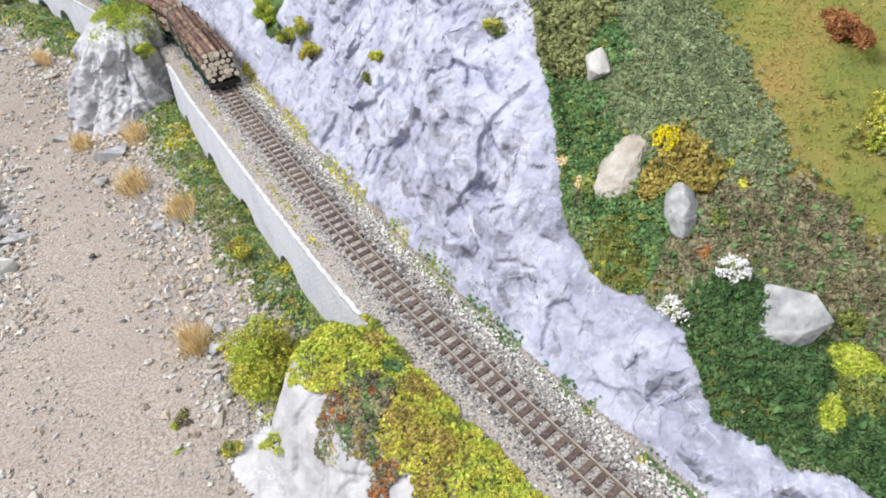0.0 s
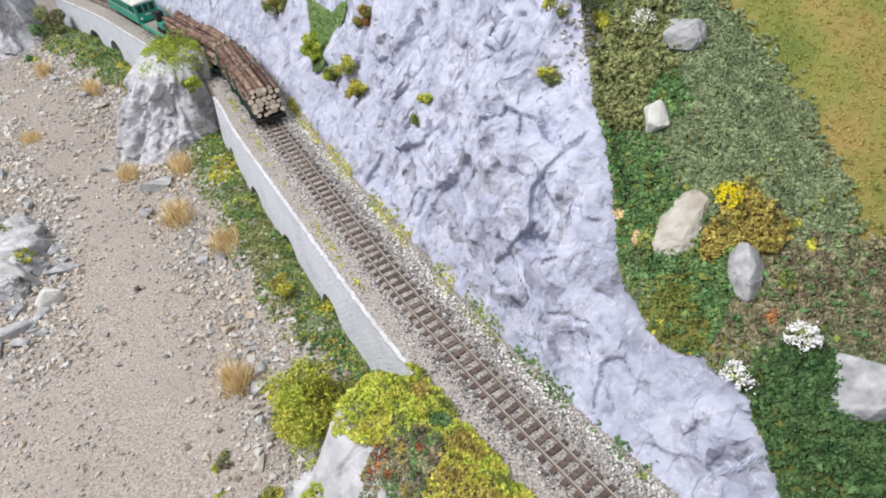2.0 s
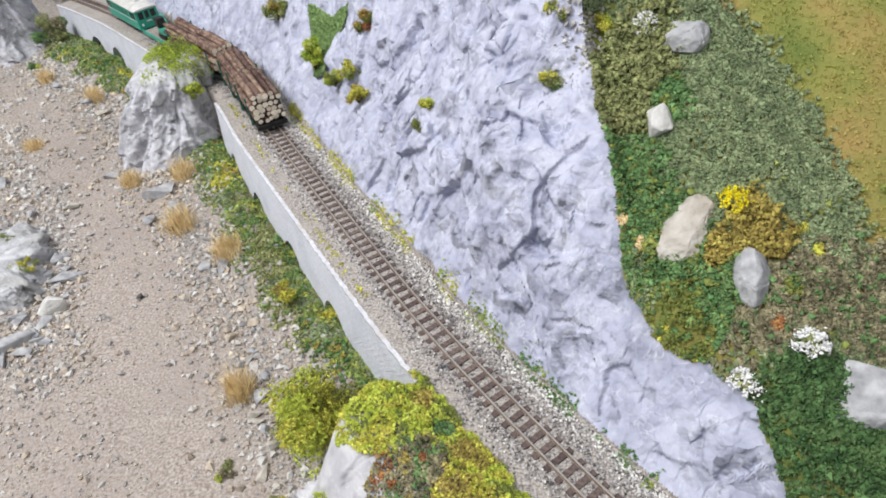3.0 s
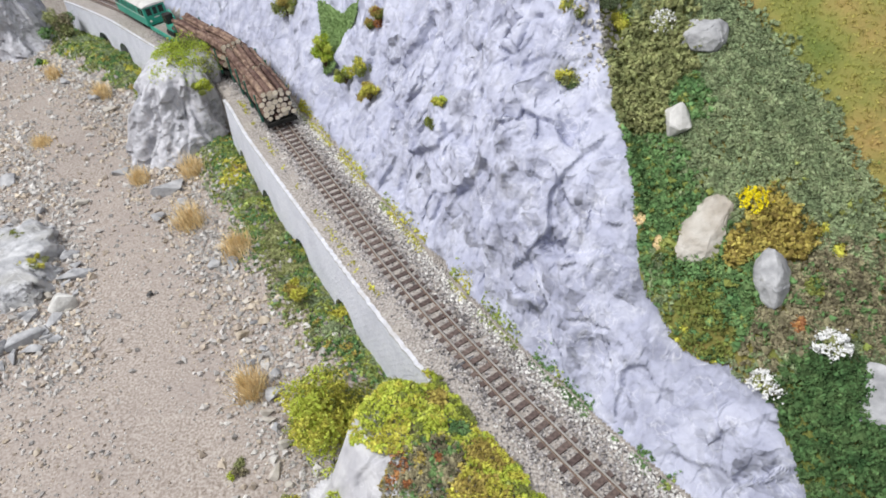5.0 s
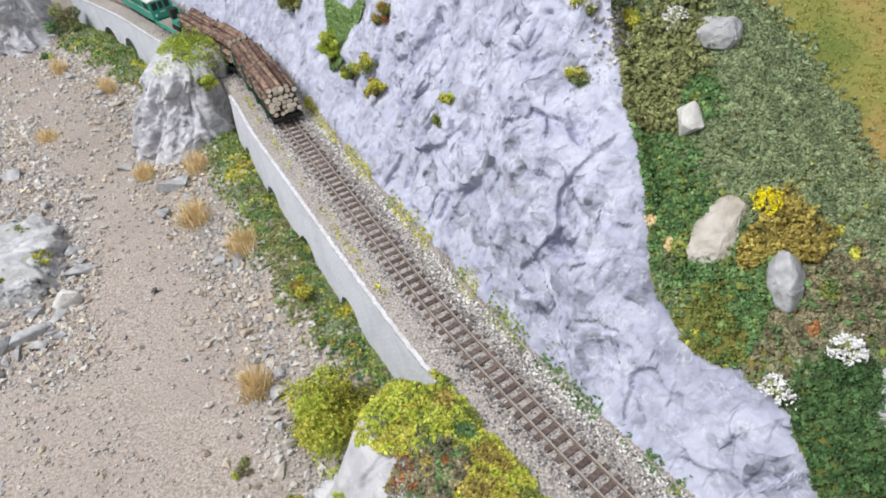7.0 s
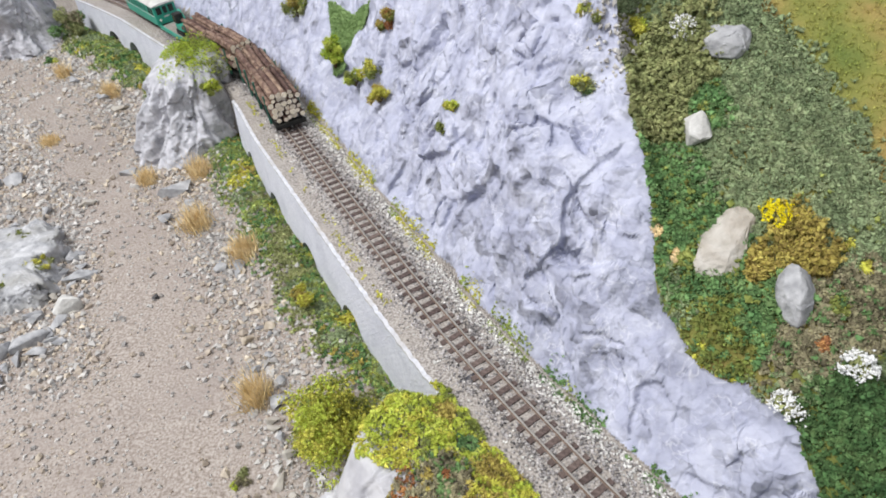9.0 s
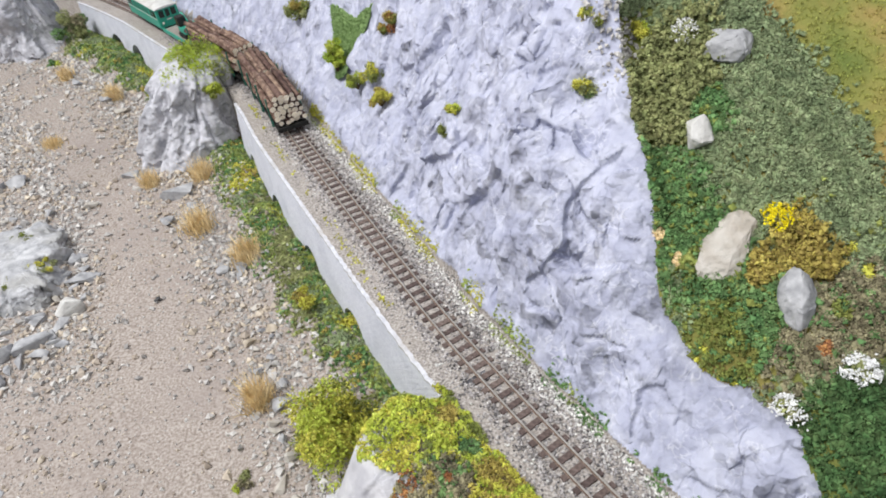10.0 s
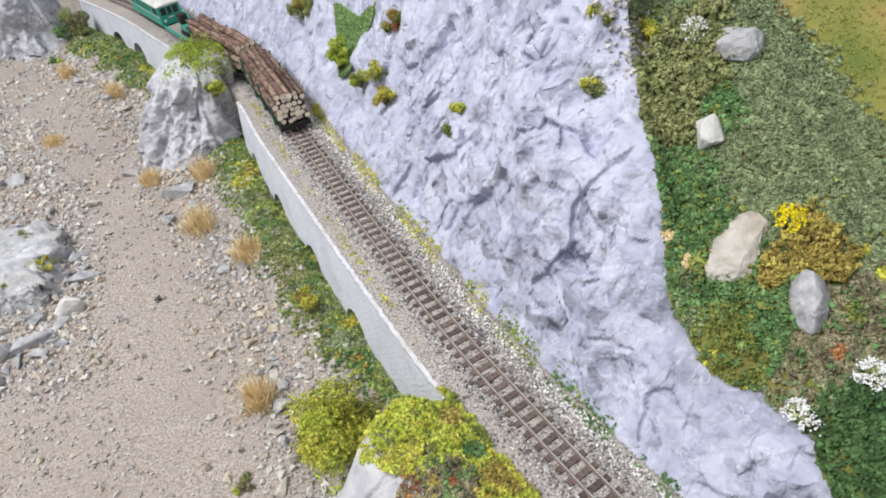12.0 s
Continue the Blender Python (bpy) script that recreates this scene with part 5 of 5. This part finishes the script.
def log_wagon(u):
    L = 0.154
    m = on_track(u, L)
    thing = new("log_wagon")
    thing.matrix_basis = m
    bm = bmesh.new()
    for s_ in (-1, 1):
        box(bm, -L / 2, L / 2, s_ * 0.0135 - 0.0010, s_ * 0.0135 + 0.0010, 0.0050, 0.0082)
        box(bm, -L / 2 + 0.004, L / 2 - 0.004, s_ * 0.004 - 0.0008, s_ * 0.004 + 0.0008, 0.0055, 0.0080)
    for k in np.linspace(-L / 2 + 0.006, L / 2 - 0.006, 9):
        box(bm, k - 0.0012, k + 0.0012, -0.0130, 0.0130, 0.0058, 0.0084)
    part("frame", bm_mesh("frame", bm, M["black"], 0.00015), thing)
    for e in (-1, 1):
        part("end_beam", box_mesh("end_beam", (e * L / 2 - 0.0012, e * L / 2 + 0.0012, -0.0150, 0.0150, 0.0042, 0.0086), M["black"], 0.0003), thing)
        part("coupler", box_mesh("coupler", (e * (L / 2 + 0.0035) - 0.0030, e * (L / 2 + 0.0035) + 0.0030, -0.0010, 0.0010, 0.0040, 0.0058), M["black"], 0.0003), thing)
        bogie(thing, e * 0.052)
    for x in (-0.060, -0.019, 0.019, 0.060):
        for s_ in (-1, 1):
            bm = bmesh.new()
            box(bm, x - 0.0009, x + 0.0009, s_ * 0.0158 - 0.0008, s_ * 0.0158 + 0.0008, 0.0050, 0.0345)
            box(bm, x - 0.0016, x + 0.0016, s_ * 0.0150 - 0.0010, s_ * 0.0150 + 0.0010, 0.0050, 0.0100)
            part("stake", bm_mesh("stake", bm, M["stake"], 0.0002), thing, "upright green steel stake")
    bm = bmesh.new()
    rod(bm, (-0.010, 0.0148, 0.0055), (-0.010, 0.0156, 0.0055), 0.0022, 18)
    part("disc", bm_mesh("disc", bm, M["sign_yellow"]), thing, "small yellow disc on the frame")
    tagged(thing, "green timber wagon with stakes, loaded with logs", "wagon", "train vehicles")
    for e in (-1, 1):
        log_stack(m @ Matrix.Translation((e * 0.0382, 0, 0.0012 if e < 0 else -0.0006)), "stack of reddish-brown logs with pale cut ends")


def flat_wagon(u):
    L = 0.086
    m = on_track(u, L)
    thing = new("flat_wagon")
    thing.matrix_basis = m
    bm = bmesh.new()
    box(bm, -L / 2, L / 2, -0.0145, 0.0145, 0.0052, 0.0090)
    part("frame", bm_mesh("frame", bm, M["green_paint"], 0.0004), thing)
    for i in range(14):
        x = -L / 2 + 0.003 + i * (L - 0.006) / 14
        part("plank", box_mesh("plank", (x + 0.0002, x + (L - 0.006) / 14 - 0.0002, -0.0130, 0.0130, 0.0088, 0.0096), M["deck"], 0.0001), thing)
    for s_ in (-1, 1):
        part("side_rail", box_mesh("side_rail", (-L / 2, L / 2, s_ * 0.0146 - 0.0008, s_ * 0.0146 + 0.0008, 0.0062, 0.0112), M["green_paint"], 0.0002), thing)
        bogie(thing, s_ * 0.026, 0.008)
        part("coupler", box_mesh("coupler", (s_ * (L / 2 + 0.003) - 0.003, s_ * (L / 2 + 0.003) + 0.003, -0.001, 0.001, 0.0040, 0.0058), M["black"], 0.0003), thing)
    tagged(thing, "green flat wagon with grey deck carrying an excavator", "wagon", "train vehicles")
    # the excavator on it
    ex = new("excavator")
    ex.matrix_basis = m @ Matrix.Translation((-0.020, 0, 0.0096))
    for s_ in (-1, 1):
        bm = bmesh.new()
        box(bm, -0.013, 0.013, s_ * 0.0085 - 0.0028, s_ * 0.0085 + 0.0028, 0.0, 0.0062)
        part("crawler", bm_mesh("crawler", bm, M["black"], 0.0018), ex, "black crawler track")
    bm = bmesh.new()
    box(bm, -0.0150, 0.0080, -0.0110, 0.0110, 0.0068, 0.0150)
    part("body", bm_mesh("body", bm, M["green_paint"], 0.0022), ex)
    bm = bmesh.new()
    box(bm, -0.0160, -0.0085, -0.0105, 0.0105, 0.0072, 0.0170)
    part("counterweight", bm_mesh("counterweight", bm, M["green_paint"], 0.0020), ex)
    bm = bmesh.new()
    box(bm, -0.0030, 0.0095, 0.0010, 0.0110, 0.0150, 0.0270)
    cab = part("cab", bm_mesh("cab", bm, M["black"], 0.0012), ex, "dark operator cab")
    for d, nme in (((-0.0034, -0.0029, 0.0025, 0.0095, 0.0180, 0.0250), "window"), ((-0.0010, 0.0080, 0.0108, 0.0113, 0.0180, 0.0250), "window"), ((0.0093, 0.0098, 0.0025, 0.0095, 0.0170, 0.0250), "window")):
        part(nme, box_mesh(nme, d, M["window"], 0.0002), cab, "dark glass pane")
    bm = bmesh.new()
    rod(bm, (0.006, -0.003, 0.013), (0.022, -0.003, 0.024), 0.0019, 8)
    rod(bm, (0.022, -0.003, 0.024), (0.034, -0.003, 0.012), 0.0016, 8)
    part("boom", bm_mesh("boom", bm, M["green_paint"]), ex)
    bm = bmesh.new()
    box(bm, 0.030, 0.038, -0.0075, 0.0015, 0.0004, 0.0090)
    part("bucket", bm_mesh("bucket", bm, M["black"], 0.0015), ex)
    tagged(ex, "green toy excavator with dark cab on the flat wagon", "excavator")


def railcar(u):
    L, W = 0.120, 0.0148
    m = on_track(u, L)
    thing = new("railcar")
    thing.matrix_basis = m
    bm = bmesh.new()
    box(bm, -L / 2, L / 2, -W, W, 0.0075, 0.0335)
    part("body", bm_mesh("body", bm, M["green_paint"], 0.0012), thing)
    # roof: shallow arch with rounded ends
    verts, faces = [], []
    xs, ys = np.linspace(-L / 2 - 0.0012, L / 2 + 0.0012, 24), np.linspace(-1, 1, 17)
    for x in xs:
        e = min(1.0, (L / 2 + 0.0012 - abs(x)) / 0.010)
        for y in ys:
            verts.append((x, y * (W + 0.0010), 0.0330 + 0.0050 * (1 - abs(y) ** 2.6) * (0.35 + 0.65 * math.sqrt(max(e, 0)))))
    nb = len(verts)
    verts += [(a, b, 0.0322) for a, b, c in verts]
    k = len(ys)
    for i in range(len(xs) - 1):
        for j in range(k - 1):
            a = i * k + j
            faces.append((a, a + k, a + k + 1, a + 1))
    rim = [i * k for i in range(len(xs))] + [(len(xs) - 1) * k + j for j in range(1, k)] + [i * k + k - 1 for i in range(len(xs) - 2, -1, -1)] + [j for j in range(k - 2, 0, -1)]
    for a, b in zip(rim, rim[1:] + rim[:1]):
        faces.append((b, a, a + nb, b + nb))
    roof = part("roof", mesh_of("roof", np.array(verts), np.array(faces), [M["roof_paint"]], shade=False), thing, "light grey weathered roof")
    for x, w, l in ((0.006, 0.005, 0.010), (-0.012, 0.006, 0.006), (0.030, 0.005, 0.012), (-0.034, 0.003, 0.005)):
        part("roof_box", box_mesh("roof_box", (x - l / 2, x + l / 2, -w, w, 0.0375, 0.0396), M["roof_paint"], 0.0005), roof)
    bm = bmesh.new()
    for s_ in (-1, 1):
        rod(bm, (-0.004, s_ * 0.006, 0.0378), (0.010, s_ * 0.001, 0.0420), 0.0004, 6)
        rod(bm, (0.010, s_ * 0.001, 0.0420), (-0.002, s_ * 0.005, 0.0450), 0.0004, 6)
    rod(bm, (-0.002, -0.008, 0.0450), (-0.002, 0.008, 0.0450), 0.0005, 6)
    part("current_collector", bm_mesh("current_collector", bm, M["black"]), thing)
    for e in (-1, 1):
        for y in (-0.0082, 0.0, 0.0082):
            w = 0.0033 if y else 0.0026
            pane = part("window", box_mesh("window", (e * (L / 2) - 0.0004, e * (L / 2) + 0.0004, y - w, y + w, 0.0210, 0.0300), M["window"], 0.0002), thing, "dark cab window")
            part("window_frame", box_mesh("window_frame", (e * (L / 2) - 0.0005, e * (L / 2) + 0.0007, y - w - 0.0004, y + w + 0.0004, 0.0204, 0.0209), M["green_paint"]), pane)
        for y in (-0.0095, 0.0095):
            bm = bmesh.new()
            rod(bm, (e * L / 2, y, 0.0140), (e * (L / 2 + 0.0012), y, 0.0140), 0.0014, 12)
            part("headlight", bm_mesh("headlight", bm, M["lamp_lens"]), thing, "pale round lamp")
        part("buffer_beam", box_mesh("buffer_beam", (e * L / 2 - 0.0010, e * L / 2 + 0.0024, -0.0140, 0.0140, 0.0050, 0.0085), M["black"], 0.0004), thing)
        part("number_plate", box_mesh("number_plate", (e * L / 2 - 0.0002, e * L / 2 + 0.0004, -0.0035, 0.0035, 0.0165, 0.0180), M["roof_paint"]), thing, "small pale plate")
        bogie(thing, e * 0.040, 0.011)
    for s_ in (-1, 1):
        for x, w in ((-0.0510, 0.0042), (0.0510, 0.0042), (-0.0405, 0.0030), (0.0405, 0.0030)):
            part("side_window", box_mesh("side_window", (x - w, x + w, s_ * W - 0.0004, s_ * W + 0.0004, 0.0210, 0.0295), M["window"], 0.0002), thing, "dark side window")
        for x in (-0.024, -0.008, 0.008, 0.024):
            bm = bmesh.new()
            for i in range(6):
                box(bm, x - 0.0055, x + 0.0055, s_ * W - 0.0003, s_ * W + 0.0004, 0.0215 + i * 0.0013, 0.0222 + i * 0.0013)
            part("vent", bm_mesh("vent", bm, M["stake"]), thing, "dark green louvred vent")
        part("skirt", box_mesh("skirt", (-0.030, 0.030, s_ * 0.0125 - 0.001, s_ * 0.0125 + 0.001, 0.0035, 0.0080), M["black"], 0.0004), thing)
        part("stripe", box_mesh("stripe", (-L / 2 + 0.002, L / 2 - 0.002, s_ * W - 0.0002, s_ * W + 0.0003, 0.0190, 0.0196), M["roof_paint"]), thing, "thin pale waist line")
    tagged(thing, "sea-green model railcar with light grey roof", "railcar", "train vehicles")


TAIL = arc_at(0.622)
log_wagon(TAIL + 0.079)
log_wagon(TAIL + 0.239)
flat_wagon(TAIL + 0.364)
railcar(TAIL + 0.474)
